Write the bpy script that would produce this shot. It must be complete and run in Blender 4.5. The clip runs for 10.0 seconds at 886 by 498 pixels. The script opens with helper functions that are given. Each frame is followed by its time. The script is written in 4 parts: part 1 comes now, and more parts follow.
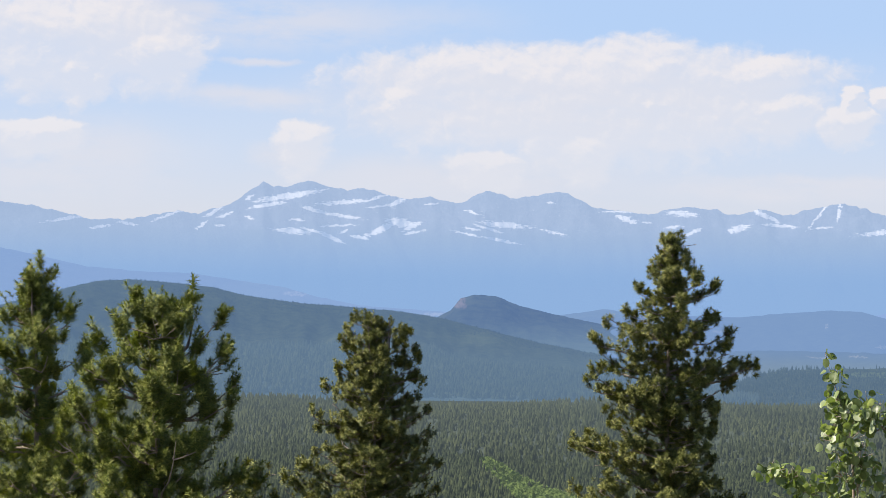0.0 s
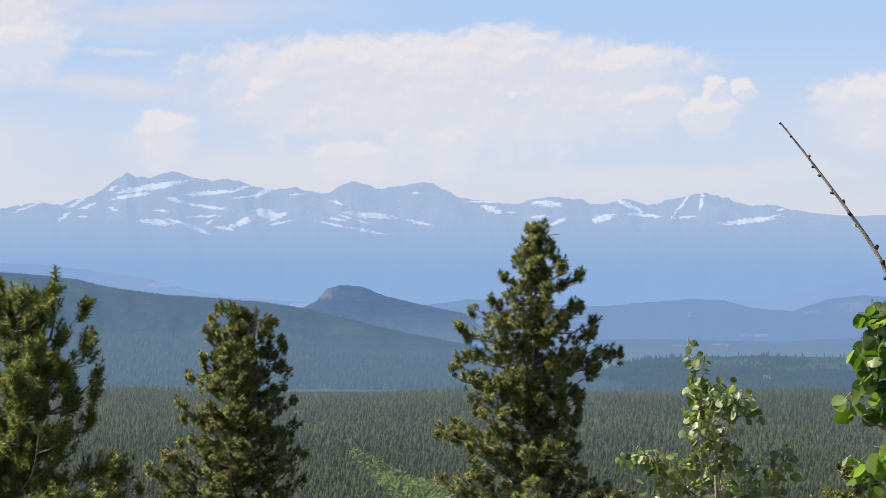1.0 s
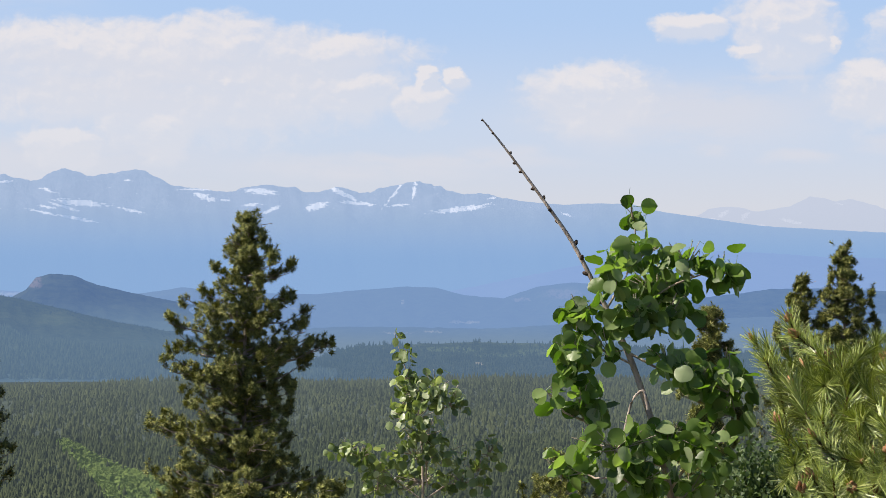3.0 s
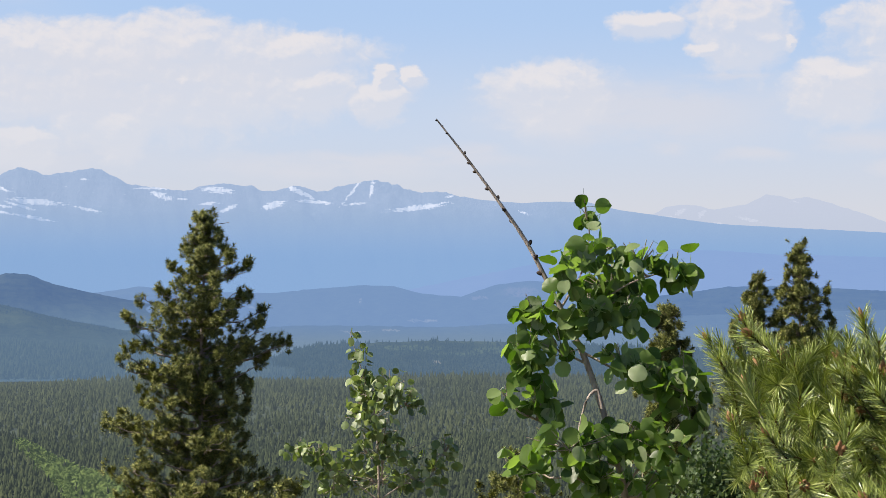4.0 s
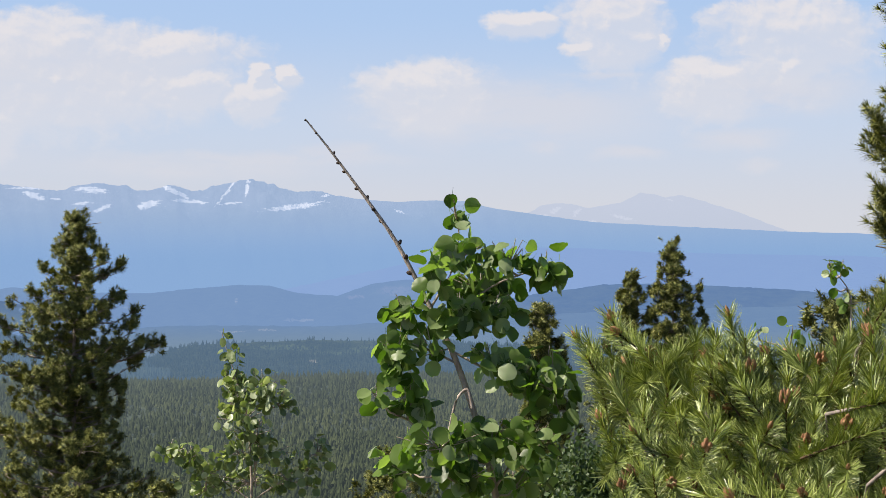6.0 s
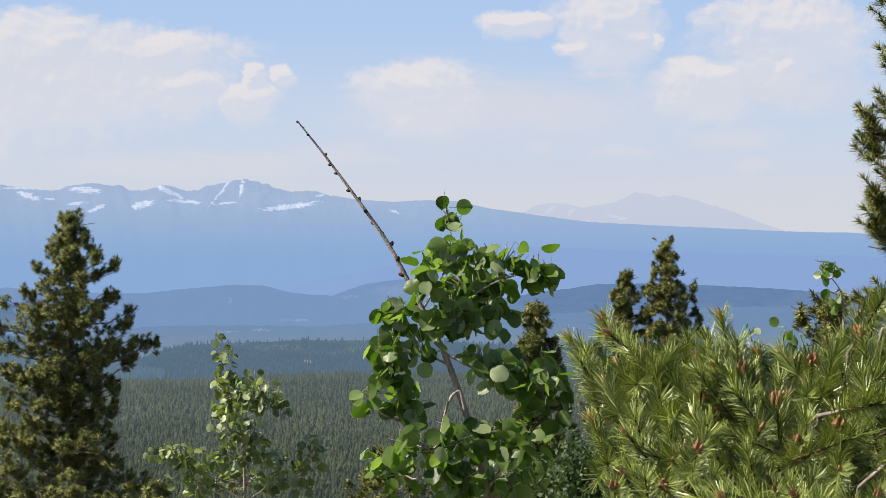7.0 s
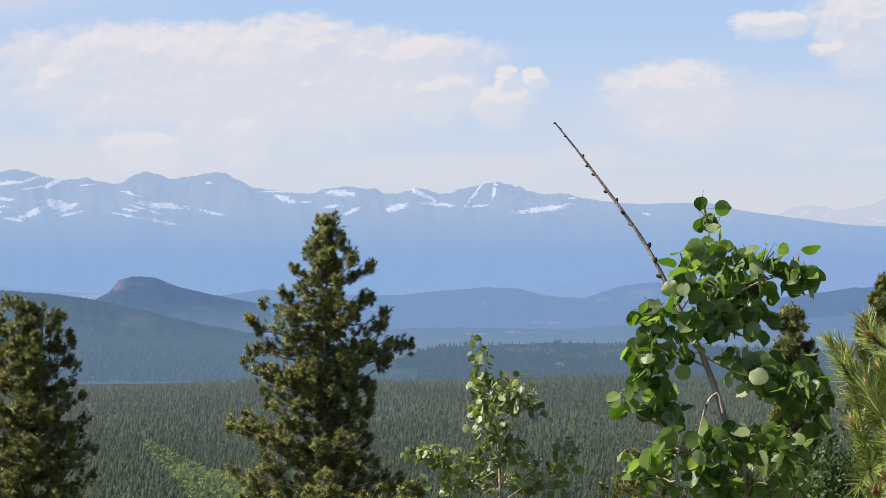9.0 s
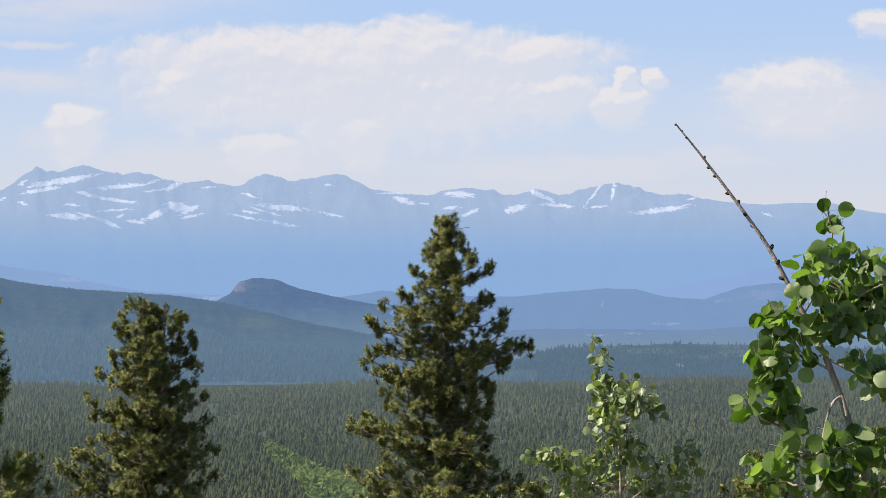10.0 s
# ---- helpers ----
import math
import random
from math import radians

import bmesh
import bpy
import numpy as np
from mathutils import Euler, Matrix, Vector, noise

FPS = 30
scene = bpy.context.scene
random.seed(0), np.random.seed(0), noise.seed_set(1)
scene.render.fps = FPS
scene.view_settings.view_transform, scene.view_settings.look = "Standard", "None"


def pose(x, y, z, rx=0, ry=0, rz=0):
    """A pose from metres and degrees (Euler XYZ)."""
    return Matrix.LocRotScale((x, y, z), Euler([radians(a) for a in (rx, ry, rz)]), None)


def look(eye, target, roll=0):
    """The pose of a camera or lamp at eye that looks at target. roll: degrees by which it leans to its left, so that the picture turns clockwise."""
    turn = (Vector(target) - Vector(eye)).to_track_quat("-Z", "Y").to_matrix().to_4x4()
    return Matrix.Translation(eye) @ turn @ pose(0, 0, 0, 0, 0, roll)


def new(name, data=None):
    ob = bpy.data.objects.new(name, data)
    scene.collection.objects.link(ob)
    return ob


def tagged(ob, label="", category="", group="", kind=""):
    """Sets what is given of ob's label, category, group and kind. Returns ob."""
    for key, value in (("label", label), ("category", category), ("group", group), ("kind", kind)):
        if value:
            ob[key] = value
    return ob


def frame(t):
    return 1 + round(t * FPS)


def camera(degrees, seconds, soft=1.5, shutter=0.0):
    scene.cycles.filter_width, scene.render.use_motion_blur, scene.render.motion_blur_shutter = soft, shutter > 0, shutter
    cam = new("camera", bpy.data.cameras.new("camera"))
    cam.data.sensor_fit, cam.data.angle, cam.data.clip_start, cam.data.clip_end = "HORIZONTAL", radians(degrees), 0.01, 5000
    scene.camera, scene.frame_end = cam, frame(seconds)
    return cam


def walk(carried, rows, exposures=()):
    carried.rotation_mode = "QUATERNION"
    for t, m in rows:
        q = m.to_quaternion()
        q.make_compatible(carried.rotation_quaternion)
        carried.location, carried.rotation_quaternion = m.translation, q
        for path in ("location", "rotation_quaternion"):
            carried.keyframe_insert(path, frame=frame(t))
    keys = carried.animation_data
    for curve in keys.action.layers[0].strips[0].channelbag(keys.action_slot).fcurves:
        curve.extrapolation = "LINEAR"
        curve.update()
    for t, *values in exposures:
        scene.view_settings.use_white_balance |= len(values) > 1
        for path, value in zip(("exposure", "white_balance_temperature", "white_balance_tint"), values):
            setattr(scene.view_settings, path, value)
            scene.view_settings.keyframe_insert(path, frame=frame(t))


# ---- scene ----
# The place: a rocky overlook with young trees, a forested valley, hills and a snowy range.
# North-west view; azimuth 0 is the streaked peak, positive to the right. Eye about 1.6 m above the ground.
EYE_Z = 1.6
EXPOSURE = 0.85
cam = camera(23.5, 10.0, soft=0.8)
# seconds, turn to the right, tilt up, roll, sideways and upward drift of the carried camera
WALK = [
    (0.0, -10.436, 1.128, -0.586, -0.031, -0.014), (0.5, -8.491, 1.035, -0.418, -0.029, -0.015),
    (1.0, -6.820, 0.894, -0.268, -0.028, -0.016), (1.5, -4.788, 0.752, -0.170, -0.027, -0.014),
    (2.0, -2.819, 0.694, -0.218, -0.022, -0.012), (2.5, -1.447, 0.632, -0.227, -0.016, -0.004),
    (2.7, -0.326, 0.617, -0.190, -0.012, -0.002), (3.8, 1.796, 0.562, -0.040, -0.001, 0.004),
    (4.0, 2.012, 0.558, -0.015, 0.000, 0.004), (4.5, 2.714, 0.561, 0.020, 0.003, 0.003),
    (5.0, 3.812, 0.549, 0.150, 0.005, 0.002), (5.5, 4.655, 0.525, 0.222, 0.009, 0.003),
    (5.7, 4.960, 0.524, 0.235, 0.011, 0.004), (6.8, 5.782, 0.518, 0.295, 0.021, 0.010),
    (7.0, 5.491, 0.517, 0.298, 0.020, 0.010), (7.5, 4.348, 0.531, 0.300, 0.017, 0.008),
    (8.0, 3.415, 0.538, 0.285, 0.014, 0.008), (8.5, 0.854, 0.580, 0.215, 0.013, 0.009),
    (9.0, -1.288, 0.616, 0.180, 0.009, 0.007), (9.5, -3.402, 0.636, 0.235, 0.007, 0.010),
    (10.0, -4.481, 0.662, 0.280, 0.005, 0.010)]


def aim(yaw, pitch, roll, dx, dz):
    return Matrix.Translation((dx, 0, EYE_Z + dz)) @ Euler((0, 0, -radians(yaw))).to_matrix().to_4x4() \
        @ Euler((radians(90 + pitch), 0, 0)).to_matrix().to_4x4() @ Euler((0, 0, -radians(roll))).to_matrix().to_4x4()


walk(cam, [(t, aim(*r)) for t, *r in WALK],
     [(t, EXPOSURE + e, 6850, 12) for t, e in ((0.0, 0.10), (1.0, 0.05), (2.5, 0.02), (4.5, 0.0), (7.0, -0.02), (8.5, 0.0), (10.0, 0.04))])

# ---- light ----
SUN_AZ, SUN_EL = -95.0, 48.0
world = bpy.data.worlds.new("sky")
world.use_nodes = True
scene.world = world
wn = world.node_tree.nodes
sky = wn.new("ShaderNodeTexSky")
sky.sky_type, sky.sun_disc = "NISHITA", False
sky.sun_elevation, sky.sun_rotation = radians(SUN_EL), radians(SUN_AZ)
sky.altitude, sky.air_density, sky.dust_density, sky.ozone_density = 2800, 1.0, 1.0, 1.0
wn["Background"].inputs["Strength"].default_value = 0.10
world.node_tree.links.new(sky.outputs[0], wn["Background"].inputs["Color"])
sun = new("sun", bpy.data.lights.new("sun", "SUN"))
sun.data.energy, sun.data.angle, sun.data.color = 5.0, radians(0.53), (1.0, 0.94, 0.84)
_s = Vector((math.sin(radians(SUN_AZ)) * math.cos(radians(SUN_EL)), math.cos(radians(SUN_AZ)) * math.cos(radians(SUN_EL)), math.sin(radians(SUN_EL))))
sun.matrix_world = look(_s * 50, (0, 0, 0))

# ---- helpers of this scene ----
rng = np.random.default_rng(7)


def at(az, el, d):
    """The place d metres away (on the level) at that azimuth and elevation from the overlook's eye."""
    a = radians(az)
    return Vector((d * math.sin(a), d * math.cos(a), EYE_Z + d * math.tan(radians(el))))


def srgb(r, g, b):
    """Radiance of air and cloud that the exposure brings to this colour."""
    return tuple(((c / 255 + 0.055) / 1.055) ** 2.4 / 2 ** EXPOSURE for c in (r, g, b)) + (1.0,)


def tri_mesh(name, verts, faces, material, uv=None, smooth=False):
    verts, faces = np.asarray(verts, np.float32), np.asarray(faces, np.int32)
    k = faces.shape[1]
    me = bpy.data.meshes.new(name)
    me.vertices.add(len(verts))
    me.vertices.foreach_set("co", verts.ravel())
    me.loops.add(faces.size)
    me.loops.foreach_set("vertex_index", faces.ravel())
    me.polygons.add(len(faces))
    me.polygons.foreach_set("loop_start", np.arange(0, faces.size, k, dtype=np.int32))
    if uv is not None:
        layer = me.uv_layers.new(name="UVMap")
        layer.data.foreach_set("uv", np.asarray(uv, np.float32)[faces.ravel()].ravel())
    if smooth:
        me.polygons.foreach_set("use_smooth", np.ones(len(faces), bool))
    me.materials.append(material)
    me.update(calc_edges=True)
    me.validate()
    return me


def part(name, me, parent, label="", m=None):
    ob = new(name, me)
    ob.parent = parent
    if m is not None:
        ob.matrix_local = m
    return tagged(ob, label)


def thing(name, place, label, category, group="", kind=""):
    ob = new(name)
    ob.location = place
    ob.empty_display_size = 0.2
    return tagged(ob, label, category, group, kind)


def tube(points, radii, sides=6):
    """Vertices and quads of a tapered tube along points."""
    pts = np.asarray([tuple(p) for p in points], float)
    n = len(pts)
    tan = np.gradient(pts, axis=0)
    tan /= np.linalg.norm(tan, axis=1)[:, None] + 1e-9
    ref = np.where(np.abs(tan[:, 2:3]) > 0.9, np.array([[1.0, 0, 0]]), np.array([[0, 0, 1.0]]))
    u = np.cross(tan, ref)
    u /= np.linalg.norm(u, axis=1)[:, None] + 1e-9
    w = np.cross(tan, u)
    a = np.linspace(0, 2 * np.pi, sides, endpoint=False)
    ring = np.cos(a)[None, :, None] * u[:, None, :] + np.sin(a)[None, :, None] * w[:, None, :]
    v = (pts[:, None, :] + ring * np.asarray(radii, float)[:, None, None]).reshape(-1, 3)
    i, j = np.meshgrid(np.arange(n - 1), np.arange(sides), indexing="ij")
    k = (j + 1) % sides
    f = np.stack([i * sides + j, i * sides + k, (i + 1) * sides + k, (i + 1) * sides + j], -1).reshape(-1, 4)
    return v, f


def joined(pieces):
    vs, fs, o = [], [], 0
    for v, f in pieces:
        vs.append(v)
        fs.append(np.asarray(f) + o)
        o += len(v)
    return np.concatenate(vs), np.concatenate(fs)


def frames_for(dirs, spin):
    """Rotation matrices whose z axis lies along dirs, spun about it."""
    z = dirs / np.linalg.norm(dirs, axis=1)[:, None]
    ref = np.where(np.abs(z[:, 2:3]) > 0.9, np.array([[1.0, 0, 0]]), np.array([[0, 0, 1.0]]))
    x = np.cross(ref, z)
    x /= np.linalg.norm(x, axis=1)[:, None]
    y = np.cross(z, x)
    c, s = np.cos(spin)[:, None], np.sin(spin)[:, None]
    return np.stack([c * x + s * y, -s * x + c * y, z], -1)


def scattered(tv, tf, places, dirs, sizes, spin):
    """Copies of a small template, joined: template z along dirs."""
    r = frames_for(dirs, spin)
    v = np.einsum("nij,nkj->nki", r, tv[None] * sizes[:, None, None] if sizes.ndim == 1 else tv[None] * sizes[:, None, :])
    v = v + places[:, None, :]
    f = tf[None] + (np.arange(len(places)) * len(tv))[:, None, None]
    return v.reshape(-1, 3), f.reshape(-1, tf.shape[1])


# ---- materials ----
class Nodes:
    """Short ways to add nodes to a material."""

    def __init__(self, name):
        self.mat = bpy.data.materials.new(name)
        self.mat.use_nodes = True
        self.t = self.mat.node_tree
        self.b = self.t.nodes["Principled BSDF"]
        self.out = self.t.nodes["Material Output"]

    def put(self, socket, value):
        if isinstance(value, bpy.types.NodeSocket):
            self.t.links.new(value, socket)
        elif value is not None:
            socket.default_value = value

    def node(self, kind, ins=None, out=0, **props):
        n = self.t.nodes.new(kind)
        for k, v in props.items():
            setattr(n, k, v)
        for k, v in (ins or {}).items():
            self.put(n.inputs[k], v)
        return n.outputs[out]

    def math(self, op, a, b=0.0, c=0.0):
        return self.node("ShaderNodeMath", {0: a, 1: b, 2: c}, operation=op)

    def noise(self, vec, scale, detail=4.0, rough=0.55, out=0):
        return self.node("ShaderNodeTexNoise", {"Vector": vec, "Scale": scale, "Detail": detail, "Roughness": rough}, out=out)

    def ramp(self, fac, *stops):
        n = self.t.nodes.new("ShaderNodeValToRGB")
        el = n.color_ramp.elements
        while len(el) < len(stops):
            el.new(0.5)
        for e, (p, c) in zip(el, stops):
            e.position, e.color = p, (*c[:3], 1.0)
        self.put(n.inputs[0], fac)
        return n.outputs[0]

    def step(self, v, a, b):
        return self.node("ShaderNodeMapRange", {"Value": v, "From Min": a, "From Max": b}, interpolation_type="SMOOTHSTEP")

    def mix(self, fac, a, b):
        n = self.t.nodes.new("ShaderNodeMix")
        n.data_type = "RGBA"
        self.put(n.inputs[0], fac), self.put(n.inputs[6], a), self.put(n.inputs[7], b)
        return n.outputs[2]

    def pos(self):
        return self.node("ShaderNodeNewGeometry", out=0)

    def uv(self):
        return self.node("ShaderNodeUVMap", uv_map="UVMap")

    def bump(self, height, strength, dist):
        self.put(self.b.inputs["Normal"], self.node("ShaderNodeBump", {"Height": height, "Strength": strength, "Distance": dist}))

    def done(self, color=None, rough=0.7, spec=0.3):
        self.put(self.b.inputs["Base Color"], color)
        self.put(self.b.inputs["Roughness"], rough)
        self.b.inputs["Specular IOR Level"].default_value = spec
        return self.mat

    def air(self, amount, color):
        """Distance haze, painted: mixes a glow of air colour over the surface."""
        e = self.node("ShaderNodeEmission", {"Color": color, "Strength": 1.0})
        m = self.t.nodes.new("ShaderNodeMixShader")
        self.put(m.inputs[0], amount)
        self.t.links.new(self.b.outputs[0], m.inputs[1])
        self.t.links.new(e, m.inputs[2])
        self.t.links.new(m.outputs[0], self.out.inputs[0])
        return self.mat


def leafy(name, dark, light, tip=None, translucent=0.35, rough=0.45, spec=0.5, per="island", glow=(1.3, 1.5, 0.6), mid=0.75):
    """Leaf or needle stuff: two greens by piece, light passing through."""
    n = Nodes(name)
    r = n.node("ShaderNodeNewGeometry", out=8) if per == "island" else n.node("ShaderNodeObjectInfo", out=5)
    c = n.ramp(r, (0.0, dark), (mid, light), (1.0, tip or light))
    big = n.noise(n.pos(), 2.5, 2.0)
    c = n.mix(n.math("MULTIPLY", big, 0.5), c, n.mix(0.5, c, dark + (1.0,) if len(dark) == 3 else dark))
    n.done(c, rough, spec)
    t = n.node("ShaderNodeBsdfTranslucent", {"Color": n.node("ShaderNodeMix", {0: 1.0, 6: c, 7: (*glow, 1.0)}, out=2, data_type="RGBA", blend_type="MULTIPLY")})
    m = n.t.nodes.new("ShaderNodeMixShader")
    m.inputs[0].default_value = translucent
    n.t.links.new(n.b.outputs[0], m.inputs[1])
    n.t.links.new(t, m.inputs[2])
    n.t.links.new(m.outputs[0], n.out.inputs[0])
    return n.mat


def bark(name, a, b, scale=30.0):
    n = Nodes(name)
    p = n.node("ShaderNodeMapping", {"Vector": n.pos(), "Scale": (1, 1, 0.35)})
    g = n.noise(p, scale, 6.0, 0.65)
    n.bump(g, 0.6, 0.01)
    return n.done(n.ramp(g, (0.3, a), (0.68, b)), 0.85, 0.2)


NEEDLE = leafy("pine_needles", (0.040, 0.052, 0.013), (0.185, 0.195, 0.050), (0.42, 0.41, 0.14), 0.10, 0.55, 0.15, "island", (1.4, 1.4, 0.5))
NEEDLE_GREEN = leafy("green_pine_needles", (0.052, 0.074, 0.017), (0.215, 0.240, 0.055), (0.37, 0.37, 0.11), 0.15, 0.60, 0.12, "island", (1.3, 1.5, 0.5))
NEEDLE_NEAR = leafy("young_pine_needles", (0.072, 0.104, 0.022), (0.250, 0.305, 0.066), (0.57, 0.61, 0.27), 0.17, 0.38, 0.45, "island", (1.4, 1.4, 0.5))
ASPEN = leafy("aspen_leaf", (0.042, 0.080, 0.014), (0.140, 0.215, 0.046), (0.29, 0.34, 0.20), 0.42, 0.42, 0.35, "object", (1.35, 1.75, 0.45), 0.5)
ASPEN_BULK = leafy("aspen_leaf_bulk", (0.042, 0.080, 0.014), (0.140, 0.215, 0.046), (0.29, 0.34, 0.20), 0.42, 0.42, 0.35, "island", (1.35, 1.75, 0.45), 0.5)
ASPEN_PALE = leafy("pale_aspen_leaf", (0.075, 0.110, 0.034), (0.215, 0.275, 0.110), (0.46, 0.50, 0.35), 0.34, 0.40, 0.45, "object", (1.4, 1.5, 0.6))
ASPEN_PALE_BULK = leafy("pale_aspen_leaf_bulk", (0.075, 0.110, 0.034), (0.215, 0.275, 0.110), (0.46, 0.50, 0.35), 0.34, 0.40, 0.45, "island", (1.4, 1.5, 0.6))
SHRUB = leafy("shrub_leaf", (0.035, 0.065, 0.020), (0.075, 0.115, 0.040), (0.15, 0.19, 0.09), 0.30, 0.5, 0.35, "island", (1.4, 1.5, 0.6))
PINE_BARK = bark("pine_bark", (0.075, 0.060, 0.050), (0.36, 0.30, 0.26))
TWIG_BARK = bark("aspen_twig_bark", (0.16, 0.125, 0.10), (0.46, 0.39, 0.33), 45.0)
NODE_BARK = bark("dark_bud_scar", (0.025, 0.018, 0.014), (0.07, 0.05, 0.04), 120.0)
BUD = bark("orange_bud_scales", (0.17, 0.085, 0.045), (0.46, 0.25, 0.13), 220.0)
SHOOT = bark("reddish_shoot", (0.05, 0.036, 0.020), (0.15, 0.095, 0.05), 120.0)

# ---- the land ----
# Emission colour of the haze painted on far ground, valley forest and grove.
HAZE_GLOW = srgb(122, 140, 150)
PROFILE = [(0, 0), (2, -0.05), (5, -0.6), (10, -2.0), (22, -5.5), (40, -10), (100, -24), (300, -65), (700, -118), (1000, -142),
           (1250, -146), (1600, -131), (1950, -109), (2080, -109), (2300, -122), (3000, -126), (4900, -130)]
PR, PZ = np.array(PROFILE, float).T


def fbm(x, y, octaves=5, seed=0.0):
    return noise.fractal(Vector((x, y, seed)), 1.0, 2.0, octaves)


def land_z(az, r):
    """Height of the ground sheet at azimuth az (degrees) and distance r."""
    front = min(1.0, max(0.0, (130 - abs(az)) / 60))
    z = float(np.interp(r, PR, PZ)) * (0.12 + 0.88 * front)
    x, y = r * math.sin(radians(az)), r * math.cos(radians(az))
    swell = min(1.0, max(0.0, (r - 300) / 900))
    z += swell * front * (7.0 * noise.noise(Vector((x / 260, y / 260, 3.1))) + 3.0 * noise.noise(Vector((x / 90, y / 90, 5.2))))
    z += min(1.0, r / 6) * 0.12 * noise.noise(Vector((x / 1.1, y / 1.1, 0.4))) if r < 60 else 0.0
    return z


def polar_grid(azs, rs, zfun):
    v, uv = [], []
    for r in rs:
        for a in azs:
            z = zfun(a, r)
            v.append((r * math.sin(radians(a)), r * math.cos(radians(a)), z))
            uv.append((a, math.degrees(math.atan2(z - EYE_Z, max(r, 0.01)))))
    n = len(azs)
    i, j = np.meshgrid(np.arange(len(rs) - 1), np.arange(n - 1), indexing="ij")
    f = np.stack([i * n + j, i * n + j + 1, (i + 1) * n + j + 1, (i + 1) * n + j], -1).reshape(-1, 4)
    return np.array(v), f[:, ::-1], np.array(uv)


def ground_material():
    n = Nodes("hillside_ground")
    p = n.pos()
    big, fine = n.noise(p, 0.35, 5.0), n.noise(p, 9.0, 6.0, 0.65)
    c = n.mix(n.step(big, 0.42, 0.6), n.ramp(fine, (0.3, (0.10, 0.075, 0.05)), (0.7, (0.20, 0.16, 0.11))),
              n.ramp(fine, (0.3, (0.045, 0.06, 0.022)), (0.7, (0.11, 0.12, 0.045))))
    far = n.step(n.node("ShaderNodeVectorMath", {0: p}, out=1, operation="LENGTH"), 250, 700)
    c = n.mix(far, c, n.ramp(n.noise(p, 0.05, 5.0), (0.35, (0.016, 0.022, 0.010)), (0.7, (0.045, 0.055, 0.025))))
    n.bump(fine, 0.7, 0.05)
    n.done(c, 0.9, 0.15)
    # Far ground gets painted haze: a grey glow that grows with distance.
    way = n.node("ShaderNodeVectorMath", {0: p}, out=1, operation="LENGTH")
    return n.air(n.node("ShaderNodeMapRange", {"Value": way, "From Min": 300, "From Max": 2080, "To Min": 0.0, "To Max": 0.45}), HAZE_GLOW)


azs = np.concatenate([np.arange(-180, -40, 5.0), np.arange(-40, 40, 1.0), np.arange(40, 180.1, 5.0)])
rs = np.concatenate([[0.0], np.geomspace(1.0, 4900, 90)])
gv, gf, guv = polar_grid(azs, rs, land_z)
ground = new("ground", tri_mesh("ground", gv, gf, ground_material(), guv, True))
tagged(ground, "dry grassy hillside falling to a forested valley floor", "ground", "", "structure")


def hill_material(name, amount, air, grain, rocky=(), pale=(), grassy=(), foot_haze=None):
    """Forested slopes with haze painted over as emission: two scales of dark green, clearings and bare rock where the
    land has them.
    """
    n = Nodes(name)
    p = n.node("ShaderNodeMapping", {"Vector": n.pos(), "Scale": (1, 1, 1.6)})
    fine, big = n.noise(p, grain, 5.0, 0.7), n.noise(p, 0.0035, 4.0)
    c = n.ramp(fine, (0.32, (0.014, 0.024, 0.014)), (0.72, (0.075, 0.095, 0.050)))
    c = n.mix(n.step(big, 0.52, 0.68), c, n.ramp(fine, (0.3, (0.06, 0.085, 0.035)), (0.7, (0.13, 0.15, 0.07))))
    uv = n.node("ShaderNodeVectorMath", {0: n.uv(), 1: n.node("ShaderNodeVectorMath", {0: n.node("ShaderNodeVectorMath", {0: n.noise(n.uv(), 6.0, 4.0, 0.65, 1), 1: (0.5, 0.5, 0.5)}, operation="SUBTRACT"), 1: (0.5, 0.22, 0)}, operation="MULTIPLY")}, operation="ADD")
    for spots, tint in ((rocky, (0.26, 0.21, 0.19, 1)), (pale, (0.50, 0.44, 0.33, 1)), (grassy, (0.115, 0.15, 0.065, 1))):
        for a, e, ra, re in spots:
            d = n.node("ShaderNodeVectorMath", {0: n.node("ShaderNodeVectorMath", {0: uv, 1: (1 / ra, 1 / re, 0), 2: (-a / ra, -e / re, 0)}, operation="MULTIPLY_ADD")}, out=1, operation="LENGTH")
            k = n.math("MULTIPLY", n.step(d, 1.0, 0.55), n.step(n.noise(uv, 14.0, 3.0), 0.36, 0.55))
            c = n.mix(k, c, tint)
    n.bump(fine, 0.8, 6.0)
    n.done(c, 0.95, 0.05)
    if foot_haze:  # lowest and highest elevation, amount and colour of the haze painted at the foot
        e0, e1, more, foot = foot_haze
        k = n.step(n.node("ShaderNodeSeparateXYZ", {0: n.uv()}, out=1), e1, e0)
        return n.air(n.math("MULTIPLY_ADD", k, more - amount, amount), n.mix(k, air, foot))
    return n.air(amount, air)


